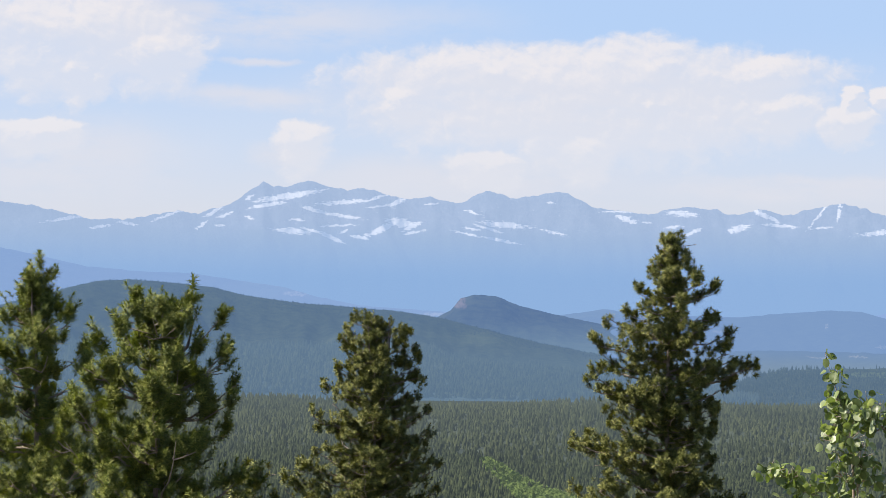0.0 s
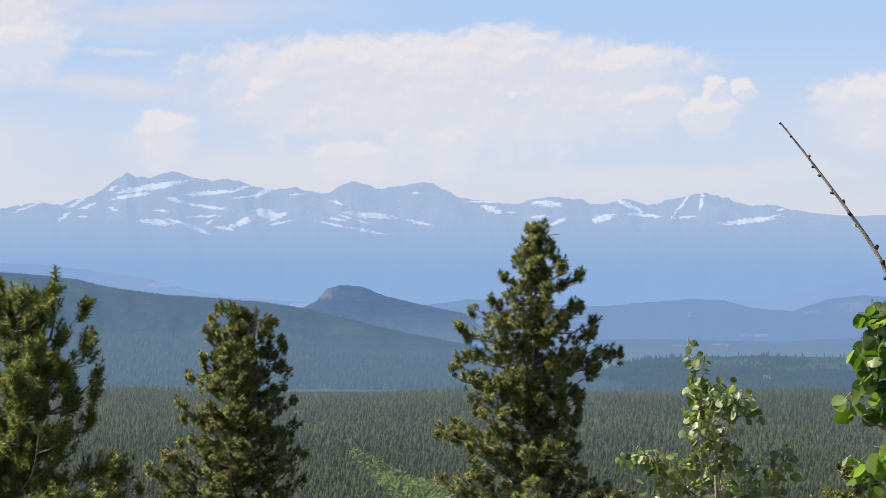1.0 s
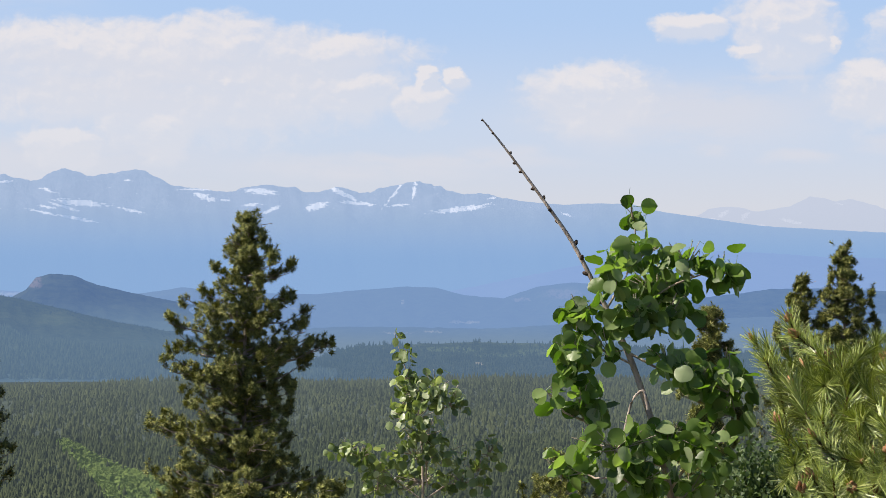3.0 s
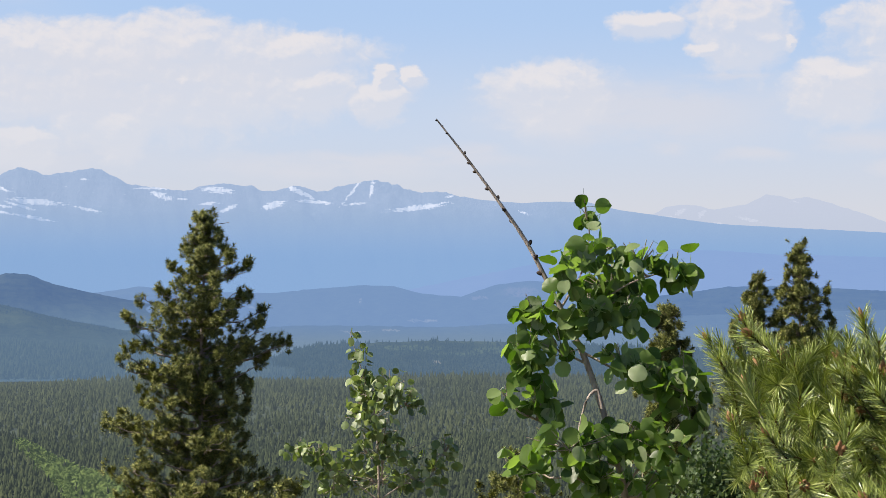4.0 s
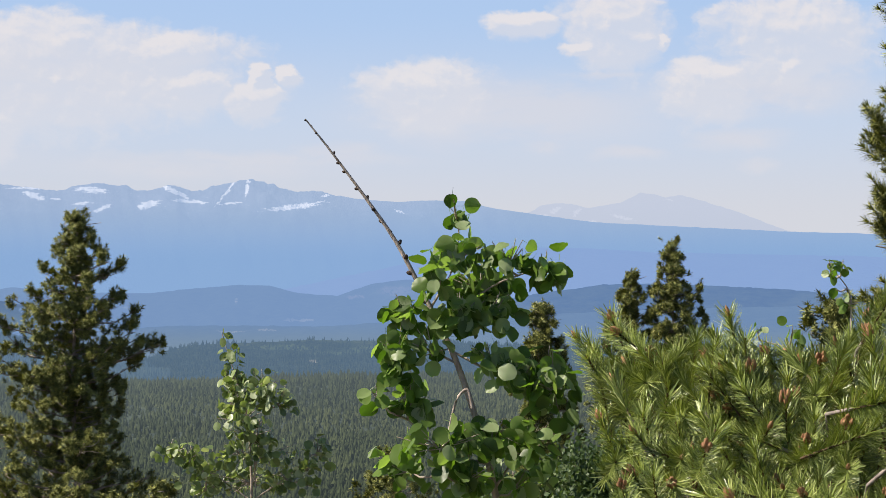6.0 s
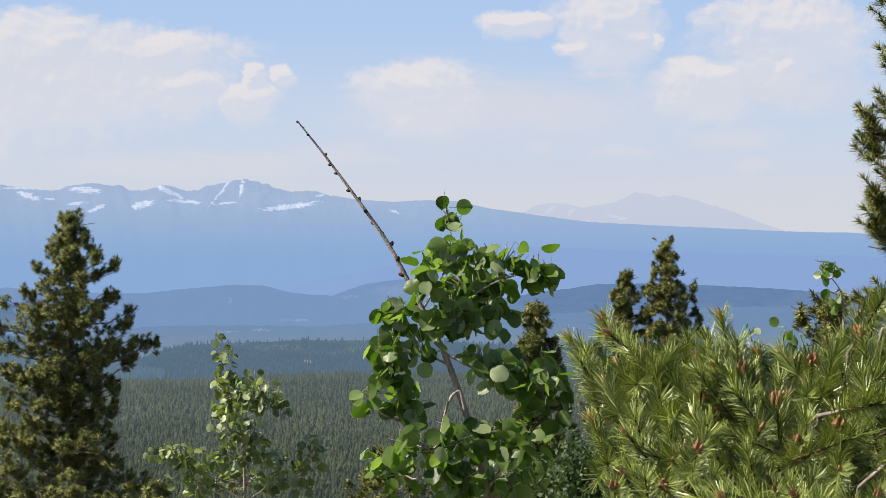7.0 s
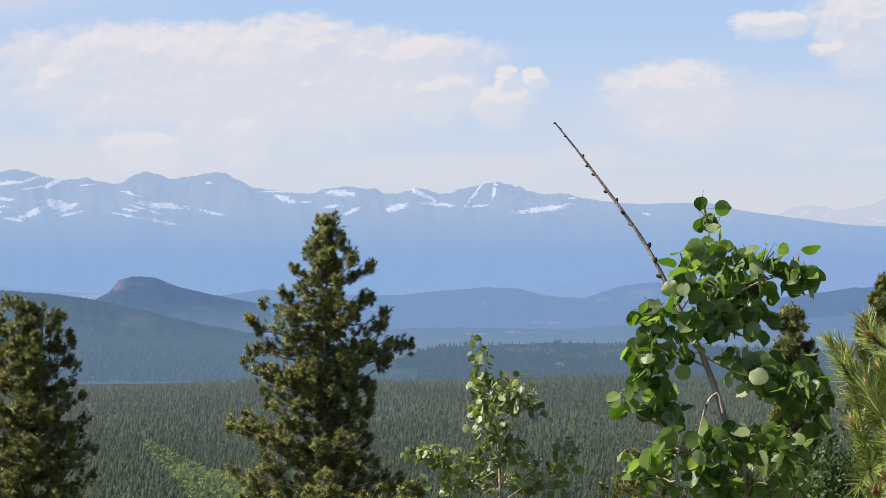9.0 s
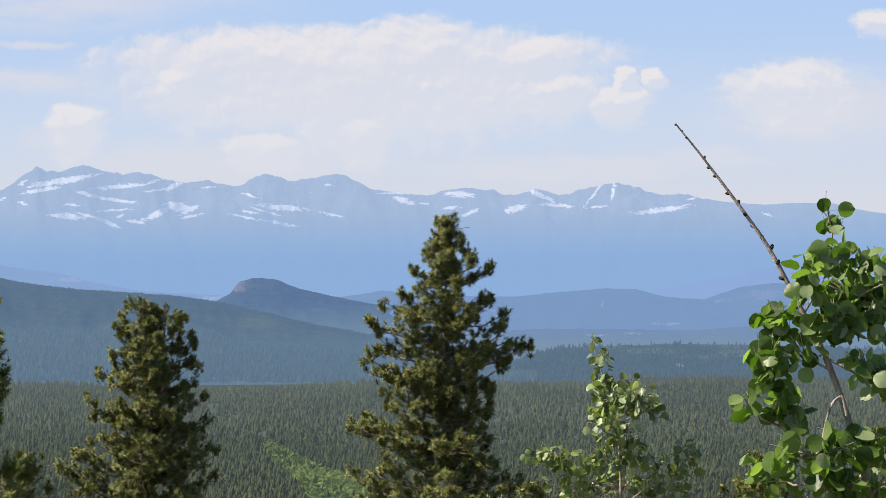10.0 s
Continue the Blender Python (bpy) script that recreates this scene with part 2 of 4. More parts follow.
def ridge(name, label, knots, r_front, r_crest, r_back, el_front, material, rough=0.03, spurs=0.25, seed=1.0, span=(-34, 34), steps=450, calm=99.0):
    """A ridge whose crest follows knots (azimuth, elevation), with spurs and gullies down its near side; past calm it is smoother."""
    ka, ke = np.array(knots, float).T

    def crest(a):
        e = np.interp(a, ka, ke)
        if a < ka[0]:
            e -= 0.06 * (ka[0] - a) ** 0.8
        if a > ka[-1]:
            e -= 0.06 * (a - ka[-1]) ** 0.8
        return e

    def z(a, r):
        e = crest(a)
        teeth = rough * fbm(a * 5.5, seed * 7.7, 6) * (max(0.0, 1 - 6 * abs(r - r_crest) / (r_crest - r_front)) if r < r_crest else 1.0)
        e += teeth * (1.0 if a < calm else 0.25)
        if r <= r_crest:
            k = (r - r_front) / (r_crest - r_front)
            el = el_front + (e - el_front) * (k ** 0.85)
            el += spurs * fbm(a * 0.9 + k * 0.7, k * 2.2, 3, seed) * math.sin(math.pi * min(1.0, k)) ** 0.8 * (e - el_front) / 3
            el = min(el, e - 0.02 * (1 - k)) if k < 0.97 else e
        else:
            k = (r - r_crest) / (r_back - r_crest)
            el = e - 0.9 * k * (e - el_front)
        return EYE_Z + r * math.tan(radians(el))

    azz = np.linspace(span[0], span[1], steps)
    rr = np.concatenate([np.linspace(r_front, r_crest, 34), np.linspace(r_crest, r_back, 5)[1:]])
    v, f, uv = polar_grid(azz, rr, z)
    ob = new(name, tri_mesh(name, v, f, material, uv, True))
    tagged(ob, label, "hill" if "hill" in name or "butte" in name or "ridge" in name else "mountain", "", "structure")
    return z


RANGE_WEST = [(-22.2, 2.26), (-21.0, 2.09), (-19.8, 1.81), (-19.0, 1.82), (-17.5, 2.07), (-17.03, 2.0), (-16.16, 2.27), (-15.78, 2.53), (-15.47, 2.73), (-15.26, 2.9), (-15.0, 2.76), (-14.6, 2.75),
              (-14.28, 2.89), (-13.91, 2.92), (-13.65, 2.78), (-13.02, 2.69), (-12.64, 2.73), (-12.27, 2.67), (-11.89, 2.55), (-11.51, 2.47), (-10.75, 2.51), (-10.12, 2.37)]
RANGE_EAST = [(-9.8, 2.44), (-9.55, 2.61), (-9.3, 2.68), (-8.92, 2.64), (-8.54, 2.47), (-8.1, 2.58), (-7.6, 2.67), (-7.1, 2.67), (-6.8, 2.5), (-6.4, 2.29), (-5.14, 2.12), (-4.81, 2.09), (-4.38, 2.25), (-3.96, 2.29), (-3.11, 2.25), (-2.85, 2.11),
              (-2.42, 2.12), (-1.99, 2.27), (-1.73, 2.21), (-1.22, 2.09), (-0.79, 2.25), (-0.27, 2.34), (0.25, 2.41), (0.6, 2.32), (1.03, 2.18), (1.47, 2.07), (1.9, 2.11), (2.34, 2.0), (3.03, 1.88),
              (4.08, 1.79), (4.78, 1.83), (5.92, 1.81), (6.6, 1.63), (7.9, 1.43), (9.4, 1.22), (11.0, 1.13), (12.5, 1.05), (14.7, 0.93), (16.4, 0.88)]
# old snow: azimuth and elevation, half length and half width in degrees, slant
SNOW_PEAK = [(-15.65, 2.44, 0.10, 0.04, 35), (-16.59, 2.06, 0.19, 0.06, 30), (-16.31, 1.97, 0.16, 0.05, 20), (-16.91, 1.70, 0.13, 0.04, 40), (-16.43, 1.69, 0.08, 0.04, 0), (-15.65, 1.92, 0.10, 0.04, -20), (-14.59, 2.51, 0.63, 0.09, 10),
        (-15.15, 2.26, 0.35, 0.06, 10), (-14.09, 2.61, 0.25, 0.04, 8), (-13.14, 2.36, 0.47, 0.07, 5), (-12.26, 2.47, 0.22, 0.04, 20), (-11.69, 2.37, 0.19, 0.08, 25), (-13.90, 2.13, 0.25, 0.06, -15), (-13.27, 2.01, 0.47, 0.05, -8),
        (-14.37, 1.87, 0.15, 0.04, 0), (-13.26, 1.73, 0.32, 0.03, 3), (-13.10, 1.57, 0.10, 0.04, 30), (-14.52, 1.57, 0.35, 0.08, -5), (-13.45, 1.41, 0.28, 0.06, -22)]
SNOW_SADDLE = [(-14.02, 1.61, 0.19, 0.04, -12), (-12.07, 2.27, 0.28, 0.03, 8), (-11.56, 1.82, 0.28, 0.13, -10), (-11.28, 1.73, 0.19, 0.06, 25), (-12.07, 1.66, 0.41, 0.08, 25), (-12.69, 1.43, 0.19, 0.05, -10), (-11.21, 1.57, 0.19, 0.04, 10),
        (-10.78, 2.33, 0.13, 0.03, 5), (-9.61, 2.11, 0.15, 0.03, -15), (-8.79, 1.79, 0.47, 0.09, -5), (-9.23, 1.69, 0.28, 0.04, -18), (-9.79, 1.54, 0.28, 0.04, -12), (-8.91, 1.38, 0.38, 0.05, -10), (-9.67, 1.68, 0.16, 0.04, -10),
        (-7.56, 2.40, 0.09, 0.03, 0), (-7.46, 1.60, 0.28, 0.04, -12)]
SNOW_EAST = [(-4.03, 2.13, 0.30, 0.08, -5), (-5.52, 1.97, 0.21, 0.08, -20), (-5.65, 2.17, 0.39, 0.03, 0), (-4.98, 1.89, 0.10, 0.04, 0), (-4.26, 1.77, 0.17, 0.04, 5), (-3.75, 1.63, 0.17, 0.06, 25), (-2.53, 1.73, 0.21, 0.10, 15),
        (-1.86, 2.09, 0.33, 0.07, -25), (-1.43, 1.82, 0.31, 0.05, -4), (-0.44, 2.09, 0.37, 0.03, 52), (0.10, 2.16, 0.16, 0.05, 80), (1.33, 1.67, 0.54, 0.07, 6), (-0.36, 1.77, 0.22, 0.03, 5), (1.94, 1.76, 0.17, 0.03, 15),
        (2.21, 1.97, 0.10, 0.03, 0), (4.21, 1.52, 0.12, 0.03, -20)]
SNOW_FAR = [(8.12, 1.39, 0.14, 0.04, -10), (8.95, 1.50, 0.10, 0.07, 40), (8.38, 1.56, 0.11, 0.06, 30), (9.40, 1.24, 0.10, 0.03, -15), (10.17, 1.34, 0.20, 0.05, -15), (11.41, 1.80, 0.08, 0.03, -10)]
SNOW_WEST = [(-20.3, 1.85, 0.5, 0.05, 10), (-18.9, 1.72, 0.2, 0.04, -10), (-17.8, 1.95, 0.3, 0.04, 20), (-19.6, 1.62, 0.2, 0.04, 10)]


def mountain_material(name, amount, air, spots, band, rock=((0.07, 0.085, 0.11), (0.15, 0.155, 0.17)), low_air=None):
    """Bare rock above, dark forest below, old snow lying in the gullies; blue haze painted over all."""
    n = Nodes(name)
    uv0 = n.uv()
    w = n.node("ShaderNodeVectorMath", {0: n.node("ShaderNodeVectorMath", {0: n.noise(uv0, 7.0, 6.0, 0.7, 1), 1: (0.5, 0.5, 0.5)}, operation="SUBTRACT"), 1: (0.34, 0.15, 0)}, operation="MULTIPLY")
    uv = n.node("ShaderNodeVectorMath", {0: uv0, 1: w}, operation="ADD")
    best = None
    for a, e, ra, re, slant in spots:
        d = n.node("ShaderNodeVectorMath", {0: n.node("ShaderNodeMapping", {"Vector": uv, "Location": (a, e, 0), "Rotation": (0, 0, radians(slant)), "Scale": (ra * 1.1, re * 0.7, 1)}, vector_type="TEXTURE")}, out=1, operation="LENGTH")
        best = d if best is None else n.math("MINIMUM", best, d)
    streak = n.noise(n.node("ShaderNodeMapping", {"Vector": uv0, "Scale": (3.0, 9.0, 1), "Rotation": (0, 0, 0.2)}), 1.5, 5.0, 0.65)
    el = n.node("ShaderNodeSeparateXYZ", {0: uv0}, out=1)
    tree_line = n.math("ADD", el, n.math("MULTIPLY", n.math("SUBTRACT", n.noise(n.node("ShaderNodeMapping", {"Vector": uv0, "Scale": (0.8, 1.4, 1)}), 1.3, 5.0, 0.6), 0.5), 1.5))
    high = n.step(tree_line, band[0] - 0.15, band[1] + 0.2)
    ragged = n.noise(n.node("ShaderNodeMapping", {"Vector": uv0, "Scale": (4.0, 15.0, 1), "Rotation": (0, 0, -0.12)}), 1.6, 6.0, 0.68)
    loose = n.math("MULTIPLY", n.step(ragged, 0.63, 0.69), n.math("MULTIPLY", n.step(el, band[0], band[1] + 0.25), 0.55))
    patch = n.step(n.math("ADD", n.math("MULTIPLY", n.math("SUBTRACT", 1.42, best), 0.55), n.math("MULTIPLY", n.math("SUBTRACT", ragged, 0.5), 2.2)), 0.02, 0.20)
    patch = n.math("MULTIPLY", patch, n.step(best, 2.0, 1.5))
    snow = n.math("MAXIMUM", loose, patch)
    rocks = n.noise(uv0, 9.0, 6.0, 0.7)
    c = n.mix(high, n.ramp(rocks, (0.3, (0.02, 0.03, 0.02)), (0.7, (0.05, 0.065, 0.04))), n.ramp(rocks, (0.32, rock[0]), (0.7, rock[1])))
    c = n.mix(snow, c, (0.92, 0.88, 0.84, 1))
    n.bump(rocks, 0.6, 20.0)
    n.done(c, 0.9, 0.1)
    # Painted haze: the share of blue emission rises towards the base.
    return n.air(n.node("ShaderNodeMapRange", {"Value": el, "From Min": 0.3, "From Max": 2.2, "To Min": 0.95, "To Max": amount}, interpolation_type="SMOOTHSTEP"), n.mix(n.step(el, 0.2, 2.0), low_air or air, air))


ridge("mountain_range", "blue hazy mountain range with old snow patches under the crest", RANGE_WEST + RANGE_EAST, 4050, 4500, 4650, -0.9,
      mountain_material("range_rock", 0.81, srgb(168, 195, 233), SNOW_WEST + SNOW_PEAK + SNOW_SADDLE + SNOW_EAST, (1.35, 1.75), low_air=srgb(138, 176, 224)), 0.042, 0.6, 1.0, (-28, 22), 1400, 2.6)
LONGS = [(6.5, 1.2), (7.3, 1.4), (7.7, 1.51), (7.98, 1.68), (8.54, 1.75), (8.95, 1.69), (9.23, 1.61), (9.65, 1.67), (10.14, 1.75), (10.41, 1.88), (10.62, 2.01), (10.97, 1.97), (11.31, 1.88), (11.66, 1.93), (12.07, 1.85), (12.55, 1.69), (13.1, 1.51), (13.78, 1.26), (14.46, 0.98), (15.14, 0.87)]
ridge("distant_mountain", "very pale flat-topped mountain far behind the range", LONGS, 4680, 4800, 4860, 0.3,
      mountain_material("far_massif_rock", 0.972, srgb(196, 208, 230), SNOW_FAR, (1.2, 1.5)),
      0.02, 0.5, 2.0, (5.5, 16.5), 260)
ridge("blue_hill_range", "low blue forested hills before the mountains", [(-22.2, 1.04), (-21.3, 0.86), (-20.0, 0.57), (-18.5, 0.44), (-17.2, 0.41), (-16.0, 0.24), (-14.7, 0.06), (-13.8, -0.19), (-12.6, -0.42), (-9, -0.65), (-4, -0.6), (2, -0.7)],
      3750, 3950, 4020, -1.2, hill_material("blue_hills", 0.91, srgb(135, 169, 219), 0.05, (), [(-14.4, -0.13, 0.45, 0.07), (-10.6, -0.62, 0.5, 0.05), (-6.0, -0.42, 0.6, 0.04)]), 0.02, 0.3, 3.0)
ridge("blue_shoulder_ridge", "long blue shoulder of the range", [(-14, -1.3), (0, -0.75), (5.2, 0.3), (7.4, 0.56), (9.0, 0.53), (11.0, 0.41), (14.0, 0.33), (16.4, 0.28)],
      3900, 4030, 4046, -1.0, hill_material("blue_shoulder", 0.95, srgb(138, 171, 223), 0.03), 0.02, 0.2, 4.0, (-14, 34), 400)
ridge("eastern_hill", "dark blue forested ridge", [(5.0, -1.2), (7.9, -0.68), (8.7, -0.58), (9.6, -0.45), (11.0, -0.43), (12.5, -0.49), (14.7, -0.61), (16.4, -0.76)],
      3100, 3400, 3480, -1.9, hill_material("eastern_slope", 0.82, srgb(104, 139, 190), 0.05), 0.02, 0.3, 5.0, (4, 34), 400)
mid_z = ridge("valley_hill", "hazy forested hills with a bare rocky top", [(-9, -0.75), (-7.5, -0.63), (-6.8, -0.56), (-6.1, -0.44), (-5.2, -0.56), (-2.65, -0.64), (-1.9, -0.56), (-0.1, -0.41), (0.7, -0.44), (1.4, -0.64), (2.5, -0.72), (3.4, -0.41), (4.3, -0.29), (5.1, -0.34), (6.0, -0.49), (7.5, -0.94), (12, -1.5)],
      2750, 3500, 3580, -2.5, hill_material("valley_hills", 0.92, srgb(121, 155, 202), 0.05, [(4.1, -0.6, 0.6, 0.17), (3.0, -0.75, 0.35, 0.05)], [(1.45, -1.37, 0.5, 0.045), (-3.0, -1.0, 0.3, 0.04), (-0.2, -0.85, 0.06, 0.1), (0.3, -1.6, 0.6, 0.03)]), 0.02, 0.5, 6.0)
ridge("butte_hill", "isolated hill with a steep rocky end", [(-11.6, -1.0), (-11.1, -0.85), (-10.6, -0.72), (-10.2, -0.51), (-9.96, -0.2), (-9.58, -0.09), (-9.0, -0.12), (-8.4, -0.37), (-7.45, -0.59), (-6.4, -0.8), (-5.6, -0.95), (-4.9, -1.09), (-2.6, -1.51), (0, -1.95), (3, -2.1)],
      2800, 3300, 3400, -2.45, hill_material("butte_slope", 0.79, srgb(92, 124, 171), 0.05, [(-9.95, -0.32, 0.25, 0.2)], foot_haze=(-1.9, -0.6, 0.88, srgb(116, 147, 178))), 0.015, 0.3, 7.0, (-16, 4), 500)
hill_z = ridge("forested_hill", "long dark forested hill, its foot paled by painted haze", [(-27, -1.2), (-22.2, -0.49), (-20.8, -0.11), (-19.7, 0.16), (-18.8, 0.23), (-17.75, 0.15), (-16.7, 0.05), (-15.65, -0.19), (-14.4, -0.35), (-13.2, -0.44), (-11.7, -0.55), (-10.5, -0.72), (-9.4, -0.99), (-7.9, -1.35), (-6.4, -1.63), (-4.5, -2.0), (-2, -2.6)],
      2180, 3000, 3100, -2.95, hill_material("forested_slope", 0.80, srgb(91, 120, 153), 0.06, foot_haze=(-2.7, -1.0, 0.84, srgb(103, 132, 160))), 0.015, 0.5, 8.0, (-34, 0), 500)
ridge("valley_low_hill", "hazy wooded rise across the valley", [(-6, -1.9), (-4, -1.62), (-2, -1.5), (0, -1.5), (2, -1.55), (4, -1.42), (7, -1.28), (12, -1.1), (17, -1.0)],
      2700, 2900, 2960, -2.5, hill_material("valley_rise", 0.90, srgb(113, 146, 190), 0.06, (), [(-0.3, -1.66, 0.5, 0.02), (0.6, -1.62, 0.3, 0.03)], foot_haze=(-2.1, -1.4, 0.92, srgb(122, 149, 178))), 0.02, 0.4, 12.0, (-7, 34), 400)
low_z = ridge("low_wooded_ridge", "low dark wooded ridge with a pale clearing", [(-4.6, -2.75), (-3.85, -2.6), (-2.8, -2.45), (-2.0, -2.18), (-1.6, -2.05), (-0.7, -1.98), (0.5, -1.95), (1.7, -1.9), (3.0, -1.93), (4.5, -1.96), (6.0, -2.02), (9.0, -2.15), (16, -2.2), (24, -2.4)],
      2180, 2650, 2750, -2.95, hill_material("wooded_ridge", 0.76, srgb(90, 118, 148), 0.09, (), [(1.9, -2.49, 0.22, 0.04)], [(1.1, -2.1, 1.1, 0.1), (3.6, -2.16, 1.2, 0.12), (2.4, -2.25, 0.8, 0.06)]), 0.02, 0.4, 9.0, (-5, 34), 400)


# ---- the forest of the valley ----
def conifer_template(tiers, sides):
    v, f = [], []
    for k in range(tiers):
        z0, z1 = 0.06 + 0.80 * k / tiers, min(1.0, 0.06 + 0.80 * k / tiers + 1.25 / tiers)
        r = 0.165 * (1 - 0.74 * k / tiers)
        o = len(v)
        for s in range(sides):
            a = 2 * math.pi * (s + 0.5 * k) / sides
            q = r * (0.75 + 0.5 * ((s * 7 + k * 3) % 5) / 4)
            v.append((q * math.cos(a), q * math.sin(a), z0 - 0.05 * ((s * 3 + k) % 3) / 2))
        v.append((0, 0, z1))
        f += [(o + s, o + (s + 1) % sides, o + sides) for s in range(sides)]
    return np.array(v), np.array(f)


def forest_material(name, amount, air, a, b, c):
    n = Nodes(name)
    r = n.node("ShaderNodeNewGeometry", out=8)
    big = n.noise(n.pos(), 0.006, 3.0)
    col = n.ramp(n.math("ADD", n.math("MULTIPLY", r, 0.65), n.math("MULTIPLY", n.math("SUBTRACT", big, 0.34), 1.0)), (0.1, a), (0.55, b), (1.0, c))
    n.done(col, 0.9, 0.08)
    # Haze painted into the trees: air-coloured emission between a near and a far share.
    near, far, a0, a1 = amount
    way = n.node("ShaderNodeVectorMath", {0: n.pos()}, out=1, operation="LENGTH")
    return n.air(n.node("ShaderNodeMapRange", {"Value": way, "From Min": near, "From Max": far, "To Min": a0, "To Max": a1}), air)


def plant(name, label, az_range, r_range, count, zfun, material, height, tiers, sides, seed, keep=None, group=""):
    g = np.random.default_rng(seed)
    a = g.uniform(*az_range, count)
    r = np.sqrt(g.uniform(r_range[0] ** 2, r_range[1] ** 2, count))
    if keep is not None:
        m = keep(a, r, g)
        a, r = a[m], r[m]
    z = np.array([zfun(x, y) for x, y in zip(a, r)]) - 0.3
    p = np.stack([r * np.sin(np.radians(a)), r * np.cos(np.radians(a)), z], -1)
    h = height * g.uniform(0.35, 1.4, len(a))
    wide = (0.5 * h + 0.5 * height) * g.uniform(1.0, 2.6, len(a))
    tv, tf = conifer_template(tiers, sides)
    d = np.stack([g.normal(0, 0.02, len(a)), g.normal(0, 0.02, len(a)), np.ones(len(a))], -1)
    v, f = scattered(tv, tf, p, d, np.stack([wide, wide, h], -1), g.uniform(0, 6.28, len(a)))
    ob = new(name, tri_mesh(name, v, f, material))
    return tagged(ob, label, "forest", group, "stuff")


def meadow(a, r):
    """Inside the green clearing with young aspens."""
    c = np.interp(r, [1250, 1440, 1600], [-6.6, -7.75, -9.2])
    return np.abs(a - c) < np.interp(r, [1250, 1440, 1520, 1600, 1620], [0.95, 0.85, 0.55, 0.22, 0.0])


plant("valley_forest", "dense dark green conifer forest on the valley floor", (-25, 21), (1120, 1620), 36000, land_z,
      forest_material("valley_conifers", (1120, 1620, 0.07, 0.19), HAZE_GLOW, (0.010, 0.015, 0.006), (0.028, 0.037, 0.015), (0.055, 0.066, 0.027)), 7.6, 3, 4, 11,
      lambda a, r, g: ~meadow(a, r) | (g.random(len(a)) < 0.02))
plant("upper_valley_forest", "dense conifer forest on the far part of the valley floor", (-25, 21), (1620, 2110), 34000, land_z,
      forest_material("upper_conifers", (1620, 2080, 0.19, 0.40), HAZE_GLOW, (0.010, 0.015, 0.006), (0.028, 0.036, 0.015), (0.053, 0.062, 0.026)), 7.0, 2, 3, 12)
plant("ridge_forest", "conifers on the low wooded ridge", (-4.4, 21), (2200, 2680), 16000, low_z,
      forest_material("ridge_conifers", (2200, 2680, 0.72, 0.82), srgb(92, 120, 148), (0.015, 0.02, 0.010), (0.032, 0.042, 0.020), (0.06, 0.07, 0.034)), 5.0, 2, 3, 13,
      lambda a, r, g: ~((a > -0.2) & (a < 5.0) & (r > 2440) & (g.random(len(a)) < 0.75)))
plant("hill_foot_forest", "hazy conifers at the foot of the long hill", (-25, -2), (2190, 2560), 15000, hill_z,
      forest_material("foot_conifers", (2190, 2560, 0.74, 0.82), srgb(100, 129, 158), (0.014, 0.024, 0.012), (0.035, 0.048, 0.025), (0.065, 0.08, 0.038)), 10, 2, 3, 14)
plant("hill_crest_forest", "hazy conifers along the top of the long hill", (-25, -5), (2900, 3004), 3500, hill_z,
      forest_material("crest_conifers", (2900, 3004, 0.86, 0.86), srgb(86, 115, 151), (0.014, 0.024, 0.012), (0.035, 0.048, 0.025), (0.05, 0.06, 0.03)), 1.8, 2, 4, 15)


def grove():
    g = np.random.default_rng(21)
    a, r = g.uniform(-10, -5.4, 17000), g.uniform(1300, 1620, 17000)
    m = meadow(a, r)
    a, r = a[m], r[m]
    p = np.stack([r * np.sin(np.radians(a)), r * np.cos(np.radians(a)), [land_z(x, y) for x, y in zip(a, r)]], -1)
    k = 18
    d = g.normal(0, 1, (k, 3))
    d /= np.linalg.norm(d, axis=1)[:, None]
    c = d * g.uniform(0.5, 1, (k, 1)) * np.array([0.30, 0.30, 0.42]) + np.array([0, 0, 0.55])
    tv = (c[:, None, :] + g.normal(0, 0.19, (k, 3, 3))).reshape(-1, 3)
    h = g.uniform(3.0, 6.5, len(a))
    v, f = scattered(tv, np.arange(3 * k).reshape(-1, 3), p, np.tile([[0, 0, 1.0]], (len(a), 1)), h, g.uniform(0, 6.28, len(a)))
    mat = forest_material("grove_leaves", (1250, 1620, 0.10, 0.16), HAZE_GLOW, (0.092, 0.132, 0.035), (0.122, 0.170, 0.045), (0.150, 0.202, 0.056))
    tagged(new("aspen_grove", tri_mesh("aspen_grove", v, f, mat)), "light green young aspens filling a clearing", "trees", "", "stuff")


grove()

# ---- clouds ----
CUMULUS_WEST = [(-20.35, 5.9, 0.55, 0.42), (-18.2, 6.45, 1.2, 0.45), (-20.6, 6.9, 2.6, 0.7), (-21.3, 4.15, 1.1, 0.25), (-14.25, 4.1, 0.62, 0.38), (-6.6, 5.65, 5.2, 0.80), (-4.95, 6.0, 1.35, 0.72),
                (-9.3, 5.95, 2.4, 0.48), (-2.1, 5.9, 1.2, 0.36), (-11.5, 5.2, 0.55, 0.36), (-5.0, 5.15, 0.36, 0.38), (-6.63, 3.9, 0.62, 0.4), (-9.25, 3.5, 0.9, 0.3)]
